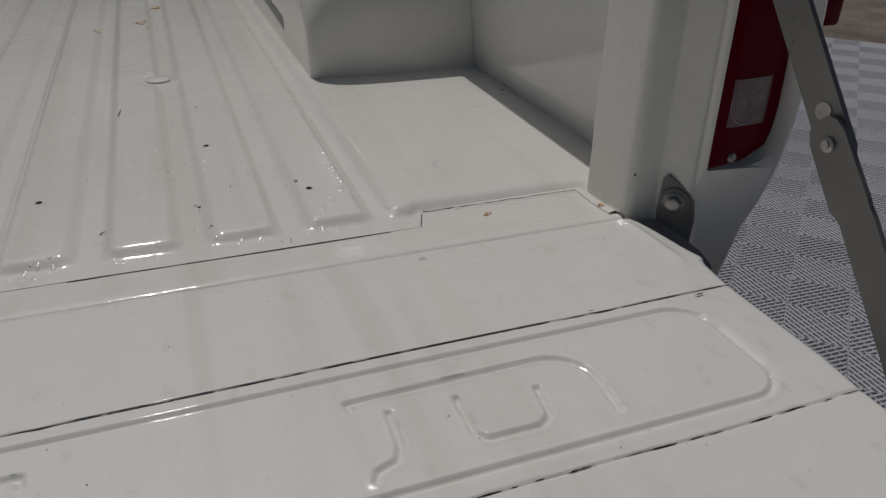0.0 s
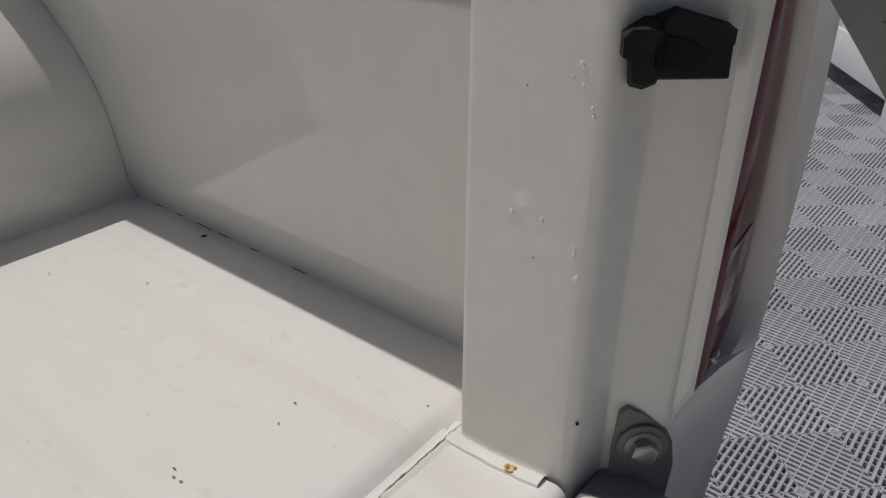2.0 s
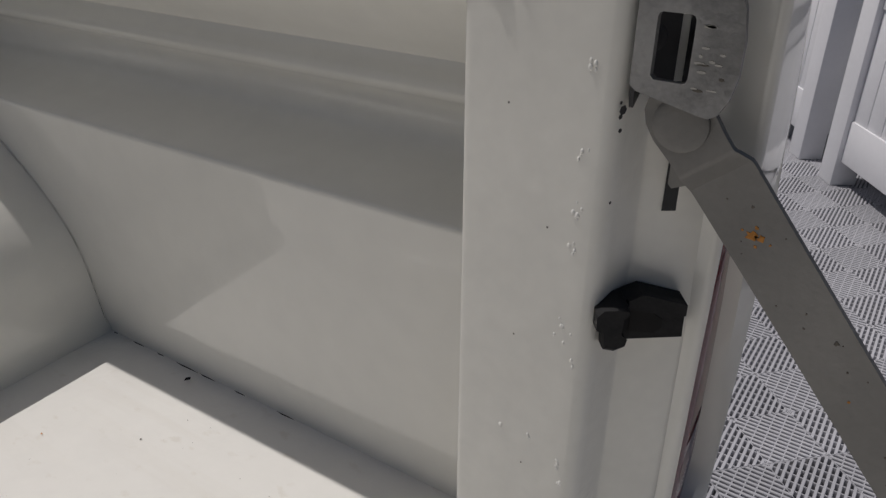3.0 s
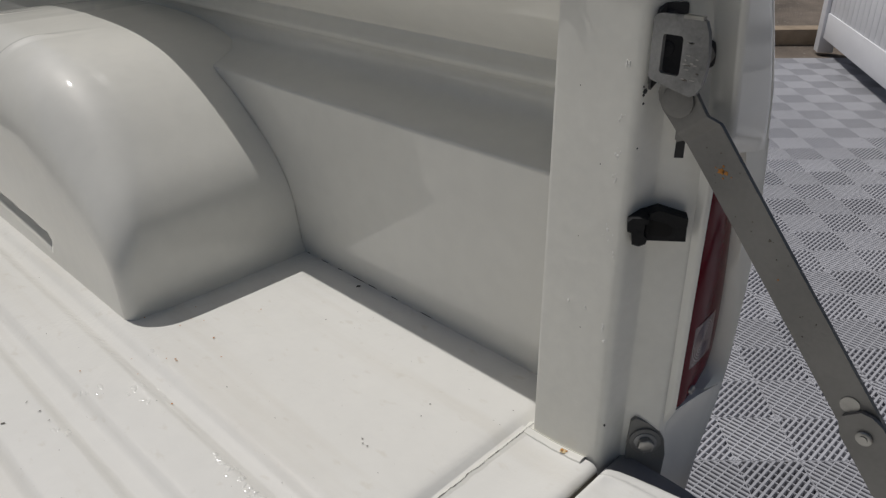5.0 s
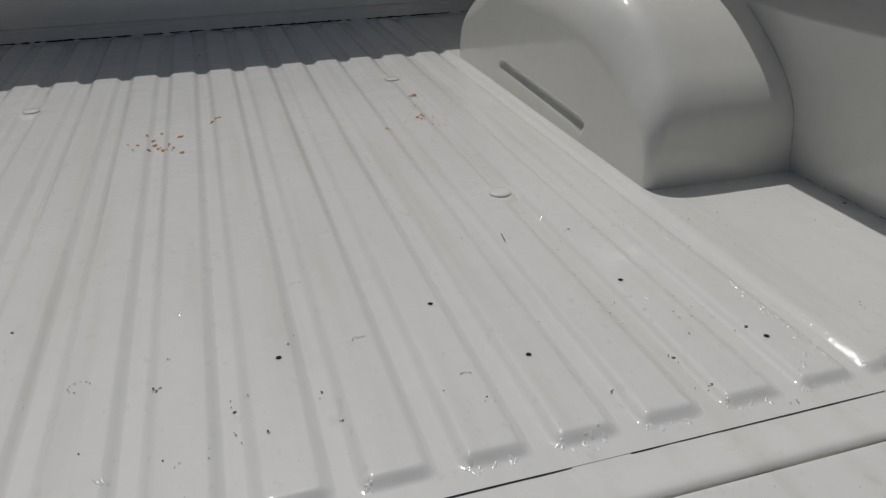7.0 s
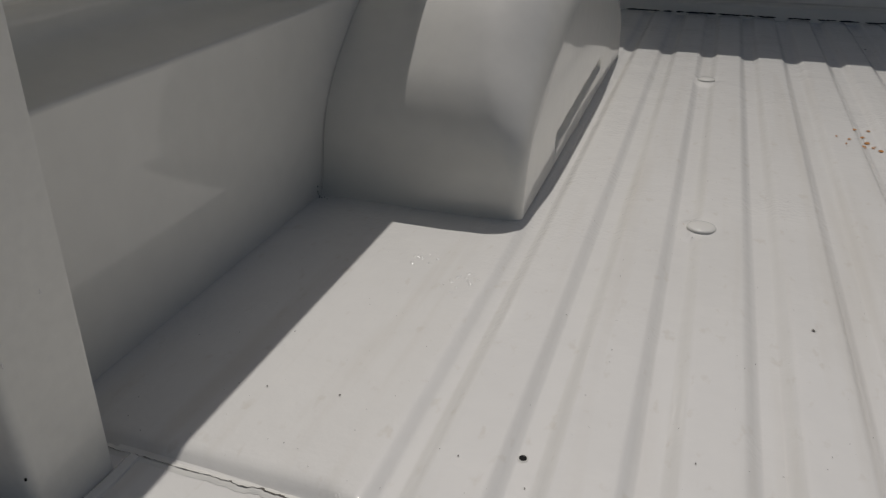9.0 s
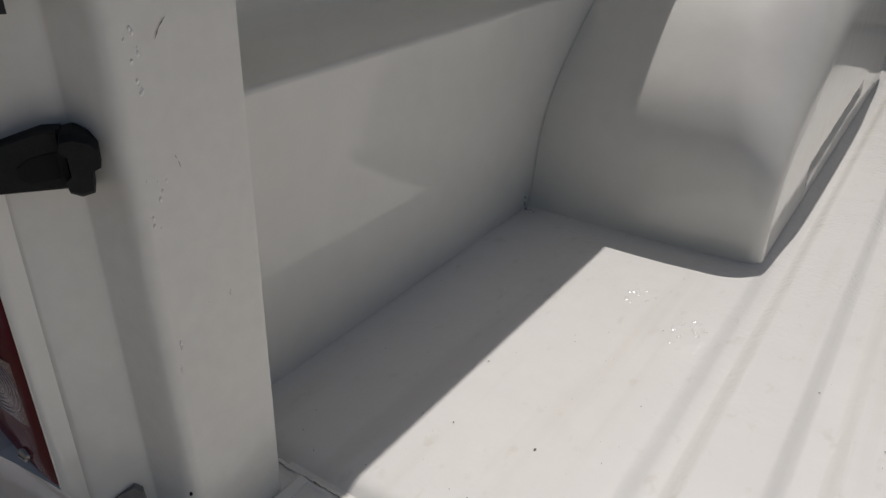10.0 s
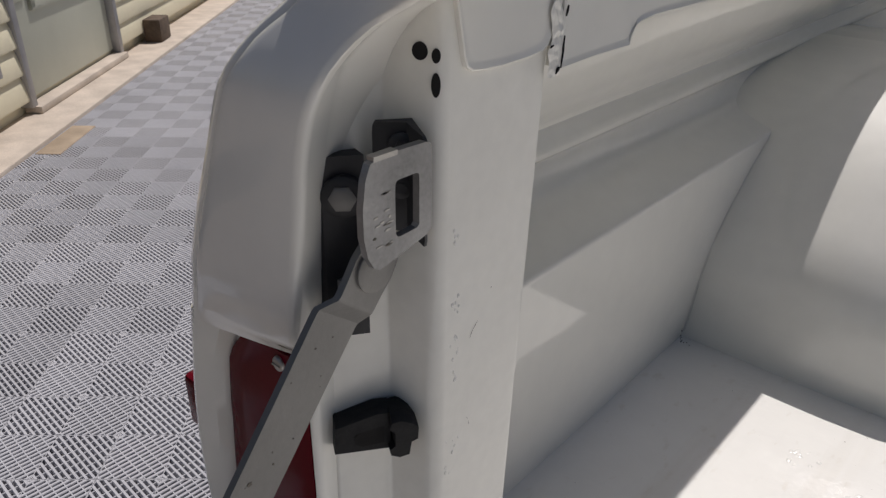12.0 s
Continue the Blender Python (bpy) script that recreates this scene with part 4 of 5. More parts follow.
for x, y, k, w in ((0.797, -0.2305, 0.005, 0.0009), (0.70, -0.2225, 0.003, 0.0004), (0.60, -0.10, 0.004, 0.0005), (0.49, -0.36, 0.004, 0.0005)):
    bm.faces.new([bm.verts.new((x + a * k, y + b * w, GATE_Z + 0.0014)) for a, b in ((-1, -0.3), (-0.2, -1), (0.8, -0.6), (1, 0.4), (0.1, 1))])
bed("seam_dirt", bm, HOLE, "dirt in the lapped seam", tailgate)["kind"] = "stuff"

# ---- floor details ----
roll = bmesh.new()
bm = bmesh.new()
for k in range(420):
    x0, x1 = -0.628 + 0.003 * k, -0.628 + 0.003 * (k + 1)
    if noise.noise((x0 * 9, 4.0, 1.0)) < -0.28:
        continue
    w0, w1 = (max(0.0002, 0.0007 + 0.0007 * noise.noise((x * 30, 7.0, 2.0))) for x in (x0, x1))
    bm.faces.new([bm.verts.new(p) for p in ((x0, -0.0179, -0.0079), (x1, -0.0179, -0.0079), (x1, -0.0184 - w1, -0.0074), (x0, -0.0184 - w0, -0.0074))])
# brown strip on the roll's rear face: its shade, painted as colour
for k in range(330):
    x0, x1 = -0.825 + 0.005 * k, -0.825 + 0.005 * (k + 1)
    t0, t1 = (max(0.0003, 0.0022 + 0.0016 * noise.noise((x * 14, 2.0, 9.0))) for x in (x0, x1))
    roll.faces.new([roll.verts.new(p) for p in ((x0, -0.0765, -0.0170), (x1, -0.0765, -0.0170), (x1, -0.0762 + 0.15 * t1, -0.0125 + t1), (x0, -0.0762 + 0.15 * t0, -0.0125 + t0))])
bed("roll_dirt", roll, CHIP_SHADE, "brown strip of painted shade along the sill's rolled edge", floor_panel)["kind"] = "stuff"
for s in (1, -1):
    for k in range(9):
        f0, f1 = k / 9, (k + 1) / 9
        w = 0.0005 + 0.0006 * abs(noise.noise((k * 0.7, 3.0, s)))
        bm.faces.new([bm.verts.new(p) for p in ((s * (0.6272 + 0.0095 * f0), -0.0182 + 0.026 * f0, -0.0072), (s * (0.6272 + 0.0095 * f1), -0.0182 + 0.026 * f1, -0.0072),
                                                (s * (0.6272 + w + 0.0095 * f1), -0.0188 + 0.026 * f1, -0.0071), (s * (0.6272 + w + 0.0095 * f0), -0.0188 + 0.026 * f0, -0.0071))])
bed("lap_dirt", bm, HOLE, "dark dirt under the floor panel's edge", floor_panel)["kind"] = "stuff"
for x, y in ((0.445, 0.255), (0.538, 0.092), (0.198, 0.276), (0.271, 0.143), (0.010, 0.222), (-0.511, 0.109), (0.146, 1.738), (-0.05, 1.75)):
    bm = bmesh.new()
    disc(bm, (x, y, floor_z(x, y) - 0.002), (0, 0, 1), 0.0031, 0.0026, 16)
    bed("drain_hole", bm, HOLE, "drilled hole, black inside", floor_panel)
    bm = bmesh.new()
    ring = []
    for k in range(17):
        a = 2 * math.pi * k / 16
        ring.append([(x + r * math.cos(a), y + r * math.sin(a), floor_z(x, y) + h) for r, h in ((0.0046, 0.0002), (0.0040, 0.0005), (0.0033, 0.0003))])
    sheet(bm, ring)
    bed("hole_rim", bm, PAINT, "", floor_panel)
for x, y in BOLTS:
    bm = bmesh.new()
    z = floor_z(x, y) - 0.0006
    rows = [[(x + r * math.cos(2 * math.pi * k / 28), y + r * math.sin(2 * math.pi * k / 28), z + h) for k in range(28)] for r, h in ((0.0180, 0), (0.0182, 0.0022), (0.0175, 0.0032), (0.015, 0.0042), (0.010, 0.0050), (0.004, 0.0054))]
    tube(bm, rows)
    bed("bolt_head", bm, PAINT, "painted round bolt head", floor_panel, angle=60)
rng = random.Random(3)


def blob(bm, x, y, z, r, squash=1.0, turn=0.0):
    vs = []
    for k in range(9):
        a = 2 * math.pi * k / 9
        q = r * rng.uniform(0.55, 1.15)
        u, v = q * math.cos(a), q * squash * math.sin(a)
        vs.append(bm.verts.new((x + u * math.cos(turn) - v * math.sin(turn), y + u * math.sin(turn) + v * math.cos(turn), z)))
    bm.faces.new(vs)


def on_floor(x, y):
    return floor_z(x, y) if y > -0.012 else sill_z(y) if y > -0.075 else gate_z(x, y)


for cx, cy, n, spread, size in ((-0.15, 1.0, 18, 0.030, 1.6), (-0.030, 1.118, 4, 0.005, 1.3), (0.411, 1.163, 3, 0.006, 1.5), (0.396, 1.056, 4, 0.010, 1.1), (0.394, 0.981, 8, 0.012, 1.3), (0.404, 0.934, 4, 0.008, 1.1),
                              (0.303, 0.937, 2, 0.003, 1.5), (0.40, 1.0, 9, 0.030, 0.7), (-0.12, 0.953, 3, 0.02, 1.0), (0.700, -0.013, 2, 0.002, 0.9), (0.62, 0.42, 8, 0.04, 0.4), (0.66, 0.45, 8, 0.06, 0.4), (-0.415, 0.585, 1, 0.001, 0.4)):
    for i in range(n):
        x, y = cx + rng.gauss(0, spread), cy + rng.gauss(0, spread)
        bm = bmesh.new()
        blob(bm, x, y, on_floor(x, y) + 0.0013, rng.uniform(0.0014, 0.0042) * size, 0.8, rng.random() * 3)
        bed("rust_speck", bm, RUST, "", floor_panel)
for x, y, r, lift in ((0.700, -0.013, 0.0048, 0.0010), (0.8205, -0.038, 0.0042, 0.0030), (0.303, 0.937, 0.0075, 0.0010), (-0.030, 1.118, 0.009, 0.0010), (0.411, 1.163, 0.010, 0.0010)):
    bm = bmesh.new()
    blob(bm, x, y, on_floor(x, y) + lift, r, 0.75, 0.3)
    bed("rust_stain", bm, STAIN, "pale orange stain round the rust", floor_panel)
for x, y, r, mat in ((0.8205, -0.037, 0.0022, RUST), (0.8220, -0.041, 0.0016, RUST), (0.8190, -0.0375, 0.0010, CHIP_SHADE)):
    bm = bmesh.new()
    blob(bm, x, y, sill_z(y) + 0.0033 + 0.0001 * (mat is CHIP_SHADE), r, 0.8, 0.5)
    bed("rust_speck", bm, mat, "", floor_panel)
bm = bmesh.new()
for i in range(620):
    x, y = rng.uniform(-0.86, 0.86), rng.random() ** 1.6 * 1.5 + 0.03
    if abs(x) > 0.6 and y > 0.47:
        continue
    z = floor_z(x, y)
    r = rng.choice((0.0004, 0.0005, 0.0005, 0.0006, 0.0008, 0.0011))
    blob(bm, x, y, z + 0.0008, r * rng.uniform(0.7, 1.3), rng.choice((0.25, 0.4, 0.7)), rng.random() * 3)
for x, y, L, turn in ((0.346, 0.415, 0.022, 1.45), (0.103, 0.232, 0.008, 0.1), (0.25, 0.70, 0.008, 1.5), (0.36, 0.62, 0.006, 1.3)):
    blob(bm, x, y, floor_z(x, y) + 0.0009, L, 0.04, turn)
# chips that lie singly or in small groups, and broken curls where the paint has lifted
for x, y, n, spread in ((-0.104, 0.256, 2, 0.003), (-0.116, 0.209, 4, 0.006), (-0.043, 0.148, 4, 0.010), (-0.045, 0.113, 3, 0.006), (-0.083, 0.087, 4, 0.007), (0.059, 0.107, 2, 0.002), (0.044, 0.157, 2, 0.003),
                        (-0.012, 0.104, 2, 0.003), (-0.279, 0.371, 2, 0.004), (0.026, 0.247, 2, 0.004), (0.522, 0.117, 3, 0.004), (0.499, -0.003, 3, 0.003), (0.432, 0.037, 3, 0.004), (0.33, 0.064, 3, 0.004),
                        (0.421, 0.093, 3, 0.005), (-0.055, 0.999, 4, 0.006), (0.484, 0.147, 7, 0.022), (0.406, 0.206, 6, 0.018), (0.44, 0.40, 8, 0.025), (0.685, 0.113, 3, 0.008), (0.477, 1.046, 4, 0.012), (0.296, 0.833, 3, 0.006), (0.77, -0.122, 4, 0.003), (0.828, -0.165, 3, 0.002)):
    for i in range(n):
        px, py = x + rng.gauss(0, spread), y + rng.gauss(0, spread)
        blob(bm, px, py, on_floor(px, py) + 0.0010, rng.uniform(0.0009, 0.0027), rng.choice((0.2, 0.35, 0.6)), rng.random() * 3)
for k in range(30):
    x, y = 0.70 + 0.0024 * k + rng.gauss(0, 0.0005), -0.1145 - 0.00004 * k + rng.gauss(0, 0.0003)
    blob(bm, x, y, on_floor(x, y) + 0.0006, rng.uniform(0.0004, 0.0009), 0.35, rng.gauss(0, 0.2))
for x, y, r, a0, a1 in ((-0.193, 0.234, 0.0085, 0.4, 4.9), (0.100, 0.229, 0.0055, 1.8, 5.6), (0.049, 0.386, 0.0065, 0.2, 2.8), (0.194, 0.128, 0.006, 0.5, 2.4)):
    for k in range(9):
        if rng.random() < 0.25:
            continue
        a = a0 + (a1 - a0) * k / 8
        px, py = x + r * math.cos(a) * 1.3, y + r * math.sin(a)
        blob(bm, px, py, on_floor(px, py) + 0.0010, rng.uniform(0.0010, 0.0020), 0.3, a + math.pi / 2)
for i in range(90):
    x, y = rng.uniform(0.2, 0.78), rng.uniform(-0.5, -0.1)
    blob(bm, x, y, gate_z(x, y) + 0.0006, rng.choice((0.0004, 0.0005, 0.0008)), 0.5, rng.random() * 3)
bed("paint_chip", bm, CHIP_SHADE, "small dark paint chips and scratches", floor_panel)["kind"] = "stuff"
# runs and lumps in the gloss that catch the sun
bm = bmesh.new()
lumps = [(0.48, 0.355, 6, 0.006), (0.532, 0.394, 4, 0.004), (0.393, 0.268, 5, 0.005), (0.431, 0.468, 8, 0.006), (0.57, 0.35, 10, 0.010), (0.616, 0.41, 4, 0.004), (0.577, 0.174, 4, 0.004), (0.542, 0.041, 4, 0.005),
         (-0.635, 0.355, 14, 0.010), (-0.70, 0.388, 10, 0.008), (0.443, 0.207, 7, 0.008), (-0.158, 0.087, 4, 0.003), (-0.093, 0.347, 4, 0.004), (0.604, 0.021, 6, 0.004), (0.286, 0.012, 5, 0.005), (0.630, 0.013, 5, 0.006), (0.822, -0.110, 7, 0.0022), (-0.632, 0.012, 6, 0.006)]
lumps += [(PITCH * k - 0.028, 0.010, 4, 0.0025) for k in range(-5, 7)]
lumps += [(PITCH * k + dx_, 0.004, 3, 0.0018) for k in range(2, 7) for dx_ in (-0.018, -0.004, 0.014)]
lumps += [(0.575, 0.05 + 0.012 * k, 3, 0.0028) for k in range(14)] + [(0.556, 0.055, 4, 0.004), (0.536, 0.029, 4, 0.004)]
for x, y, n, spread in lumps:
    for i in range(n):
        px, py, r = x + rng.gauss(0, spread), y + rng.gauss(0, spread * 1.3), rng.uniform(0.0013, 0.0036) * (0.75 if y < 0.03 else 0.9)
        turn_, long_ = rng.gauss(1.57, 0.5), rng.uniform(1.0, 2.6)
        top = bm.verts.new((px, py, on_floor(px, py) + r * 0.24))
        rings = []
        for f, h in ((0.4, 0.20), (0.75, 0.11), (1.05, -0.10)):
            ring = []
            for k in range(8):
                a = math.pi / 4 * k
                u, v = r * f * long_ * math.cos(a), r * f * math.sin(a)
                qx, qy = px + u * math.cos(turn_) - v * math.sin(turn_), py + u * math.sin(turn_) + v * math.cos(turn_)
                ring.append(bm.verts.new((qx, qy, on_floor(qx, qy) + r * h)))
            rings.append(ring)
        for k in range(8):
            m_ = (k + 1) % 8
            bm.faces.new((top, rings[0][k], rings[0][m_]))
            for j in (0, 1):
                bm.faces.new((rings[j][k], rings[j + 1][k], rings[j + 1][m_], rings[j][m_]))
bed("paint_run", bm, RUNS, "small glossy runs in the paint", floor_panel, angle=80)["kind"] = "stuff"
# the same runs down the posts, near their rear bend
for s in (1, -1):
    bm = bmesh.new()
    face = POST if s > 0 else POST - 0.017
    for y, z, n, spread in ((-0.061, 0.384, 4, 0.003), (-0.059, 0.344, 6, 0.003), (-0.059, 0.313, 7, 0.004), (-0.058, 0.292, 5, 0.0025), (-0.058, 0.240, 6, 0.006), (-0.063, 0.151, 5, 0.003), (-0.043, 0.162, 3, 0.002), (-0.066, 0.225, 3, 0.002), (-0.066, 0.136, 4, 0.003), (-0.024, 0.165, 2, 0.001)):
        for i in range(n):
            py, pz, r = min(-0.02, max(-0.0655, y + rng.gauss(0, spread * 0.5))), z + rng.gauss(0, spread), rng.uniform(0.0006, 0.0013)
            top = bm.verts.new((s * (face - r * 0.55), py, pz))
            rings = [[bm.verts.new((s * (face - r * h), py + r * f * math.cos(math.pi / 4 * k), pz + 1.6 * r * f * math.sin(math.pi / 4 * k))) for k in range(8)] for f, h in ((0.45, 0.45), (0.8, 0.22), (1.05, -0.3))]
            for k in range(8):
                m_ = (k + 1) % 8
                bm.faces.new((top, rings[0][k], rings[0][m_]))
                for j in (0, 1):
                    bm.faces.new((rings[j][k], rings[j + 1][k], rings[j + 1][m_], rings[j][m_]))
    bed("paint_run", bm, RUNS, "small glossy runs in the post's paint", angle=80)["kind"] = "stuff"
# scratches and chips on the posts
XL = lambda x: -(x - 0.017)


def fleck(name, pts, mat, label="", parent=None):
    bm = bmesh.new()
    bm.faces.new([bm.verts.new(p) for p in pts])
    bed(name, bm, mat, label, parent)


for y, z, dy, dz in ((-0.045, 0.318, 0.006, 0.006), (-0.047, 0.314, 0.0035, 0.006), (-0.047, 0.257, 0.0012, -0.003), (-0.0455, 0.2535, 0.0010, -0.0045), (-0.03, 0.34, 0.002, 0.001)):
    x = XL(POST - 0.0007)
    fleck("scratch", ((x, y, z), (x, y + dy * 0.5 + 0.0003, z + dz * 0.5 - 0.0001), (x, y + dy, z + dz), (x, y + dy * 0.5 - 0.0002, z + dz * 0.5 + 0.0002)), CHIP_SHADE, "thin dark scratch")
for y, z in ((-0.04, 0.14), (-0.03, 0.23), (-0.045, 0.3), (-0.02, 0.36)):
    x = POST - 0.0007
    fleck("paint_chip", [(x, y + a, z + b) for a, b in ((0, 0), (0.0008, 0.0003), (0.0007, 0.0013), (-0.0003, 0.001))], CHIP_SHADE)
for x, y, z, r in ((0.8328, -0.0739, 0.3655, 0.0018), (0.8322, -0.0733, 0.3625, 0.0010), (0.8326, -0.0737, 0.3560, 0.0009), (0.8318, -0.0730, 0.3690, 0.0007), (0.8322, -0.0733, 0.3205, 0.0007)):
    fleck("paint_chip", [(x - 0.0012 + 0.7 * r * u, y - 0.0012 - 0.7 * r * u, z + 1.3 * r * v) for u, v in ((-1, -0.3), (-0.3, -1), (0.6, -0.7), (1, 0.2), (0.4, 1), (-0.6, 0.7))], DARKSTEEL, "dark blue-grey paint chip")
for y, L in ((0.478, 0.004), (0.44, 0.010), (0.405, 0.006), (0.365, 0.018), (0.335, 0.012), (0.29, 0.008), (0.23, 0.012)):
    fleck("dirt_streak", [(0.8935 + a, y + b, 0.0035) for a, b in ((0, -L), (0.0009, -L * 0.3), (0.0006, L), (-0.0007, L * 0.4))], HOLE, "", floor_panel)
fleck("dirt_streak", [(0.884 + a, 0.352 + b, 0.0015) for a, b in ((0, -0.003), (0.003, 0), (0, 0.003), (-0.005, 0.001))], HOLE, "", floor_panel)
rng = random.Random(17)
for i in range(16):
    z, r = abs(rng.gauss(0, 0.010)), rng.uniform(0.0003, 0.0010)
    x, y = -0.892 + 0.003 * rng.random() + (0.022 * rng.random() ** 2 if z < 0.004 else 0), 0.4915
    fleck("dirt_streak", [(x + r * math.cos(a) * rng.uniform(0.5, 1.2), y, z + 0.002 + r * math.sin(a) * rng.uniform(0.5, 1.4)) for a in (0, 1, 2, 3, 4, 5)], HOLE, "", floor_panel)
# seam sealer along the side flat and at the post foot
for s, dx in ((1, 0), (-1, 0.013)):
    bm = bmesh.new()
    rows = []
    for i in range(141):
        x = 0.640 + i * 0.0014
        y0 = 0.0105 + 0.0012 * noise.noise((x * 40, s, 0)) + 0.0005 * noise.noise((x * 190, s, 4))
        w = 0.0030 + 0.0010 * noise.noise((x * 70, 2, s)) + 0.0006 * noise.noise((x * 260, 2, s))
        h = 0.0012 + 0.0006 * noise.noise((x * 110, 6, s))
        rows.append([(s * x, y0 + w * c, sill_z(y0) + h * q) for c, q in ((-1.6, 0), (-0.9, 0.5), (-0.3, 0.95), (0.4, 1.0), (1.0, 0.6), (1.5, 0))])
    sheet(bm, rows)
    gap = bmesh.new()
    sheet(gap, [[(p[0][0], p[0][1] + 0.0046, -0.0063), (p[0][0], p[0][1] + 0.0058 + 0.0016 * (1 - smoothstep(0.64, 0.74, abs(p[0][0]))) + 0.0009 * noise.noise((p[0][0] * 150, 1, s)), -0.0072)] for p in rows])
    bed("seam_gap", gap, CHIP_SHADE, "dirt in the crease beside the floor", floor_panel)
    bed("seam_bead", bm, PAINT, "", floor_panel)

# ---- ground ----
bm = bmesh.new()
sheet(bm, [[(x, y, GROUND - 0.0255) for x in (-400, -40, -12, -6, 0, 6, 12, 40, 400)] for y in (-400, -40, -12, -6, 0, 6, 12, 40, 400)])
tagged(part("ground", bm, EARTH, None, fix=False), "brown gravelly ground", "ground", kind="structure")

# grid of the yard: u runs along the house, v away from it
GA = radians(-47)
U, V = Vector((math.cos(GA), math.sin(GA), 0)), Vector((-math.sin(GA), math.cos(GA), 0))


def yard(u, v, z=0.0):
    p = U * u + V * v
    return Vector((p.x, p.y, GROUND + z))


def yard_box(bm, u0, u1, v0, v1, z0, z1, bevel=0.0):
    m = Matrix(((U.x, V.x, 0, 0), (U.y, V.y, 0, 0), (0, 0, 1, GROUND), (0, 0, 0, 1)))
    box(bm, (u0, v0, z0), (u1, v1, z1), bevel, m)


# ---- house with siding and a door ----
HV = -2.95                                     # face of the wall
house = new("house")
house.location = (0, 0, GROUND)
tagged(house, "house wall with cream lap siding and a pale green door", "house")


def hpart(name, bm, mat, label="", parent=None, **kw):
    bmesh.ops.translate(bm, verts=bm.verts, vec=(0, 0, -GROUND))
    return part(name, bm, mat, parent or house, label, **kw)


bm = bmesh.new()
yard_box(bm, -14, -2.0, HV - 0.35, HV - 0.03, 0.0, 3.2)
hpart("wall", bm, SIDING)
DOOR0, DOOR1 = -5.84, -4.39                     # outer edges of the door frame along the wall
for u0, u1 in ((-12.0, DOOR0), (DOOR1, -2.0)):
    for k in range(20):
        z = 0.10 + 0.15 * k
        bm = bmesh.new()
        prof = [(-0.03, z), (0.030, z), (0.034, z + 0.012), (0.022, z + 0.10), (0.004, z + 0.155), (-0.03, z + 0.155)]
        tube(bm, [[yard(u, HV + a, b) for a, b in prof] for u in (u0, u1)])
        hpart("siding_board", bm, SIDING, angle=30)
bm = bmesh.new()
yard_box(bm, DOOR0 + 0.06, DOOR1 - 0.06, HV - 0.05, HV - 0.012, 0.09, 2.12, 0.003)
door = hpart("door", bm, DOOR, "pale green panelled door")
bm = bmesh.new()
yard_box(bm, DOOR0 + 0.22, DOOR1 - 0.36, HV - 0.02, HV - 0.004, 0.62, 1.9, 0.002)
hpart("door_glass", bm, DOORGLASS, "dark door pane", door)
for a, b, z0, z1 in ((DOOR0 + 0.17, DOOR0 + 0.22, 0.56, 1.96), (DOOR1 - 0.36, DOOR1 - 0.31, 0.56, 1.96), (DOOR0 + 0.17, DOOR1 - 0.31, 0.55, 0.63), (DOOR0 + 0.17, DOOR1 - 0.31, 1.89, 1.97)):
    bm = bmesh.new()
    yard_box(bm, a, b, HV - 0.02, HV + 0.012, z0, z1, 0.008)
    hpart("glazing_bead", bm, DOOR, "", door)
bm = bmesh.new()
yard_box(bm, DOOR1 - 0.27, DOOR1 - 0.12, HV - 0.02, HV + 0.006, 0.62, 1.9, 0.012)
hpart("door_panel", bm, DOOR, "", door)
for a, b in ((DOOR0, DOOR0 + 0.06), (DOOR1 - 0.06, DOOR1)):
    bm = bmesh.new()
    yard_box(bm, a, b, HV - 0.05, HV + 0.045, 0.06, 2.2, 0.006)
    hpart("door_frame", bm, ALU, "grey aluminium door frame")
bm = bmesh.new()
yard_box(bm, DOOR0 + 0.02, DOOR1 - 0.02, HV - 0.02, HV + 0.08, 0.022, 0.065, 0.006)
hpart("threshold", bm, KERB, "pale threshold")
bm = bmesh.new()
yard_box(bm, DOOR1 + 0.25, DOOR1 + 0.85, HV - 0.02, HV + 0.06, 0.30, 0.75, 0.01)
window = hpart("low_window", bm, ALU, "grey-framed low window")
bm = bmesh.new()
yard_box(bm, DOOR1 + 0.31, DOOR1 + 0.79, HV + 0.05, HV + 0.066, 0.36, 0.69, 0.003)
hpart("pane", bm, GLASS, "", window)
bm = bmesh.new()
yard_box(bm, -12, -2.0, HV - 0.03, HV + 0.295, -0.03, 0.022, 0.008)
hpart("plinth", bm, KERB, "pale concrete plinth")
bm = bmesh.new()
yard_box(bm, -6.57, -6.33, HV + 0.03, HV + 0.17, 0.022, 0.20, 0.012)
tagged(part("dark_block", bm, BROWN), "small dark brown block on the concrete plinth", "block")
bm = bmesh.new()
yard_box(bm, -4.26, -3.80, HV + 0.305, HV + 0.435, -0.029, 0.004, 0.004)
tagged(part("wood_plank", bm, WOOD), "tan plank set flush beside the mats", "plank")


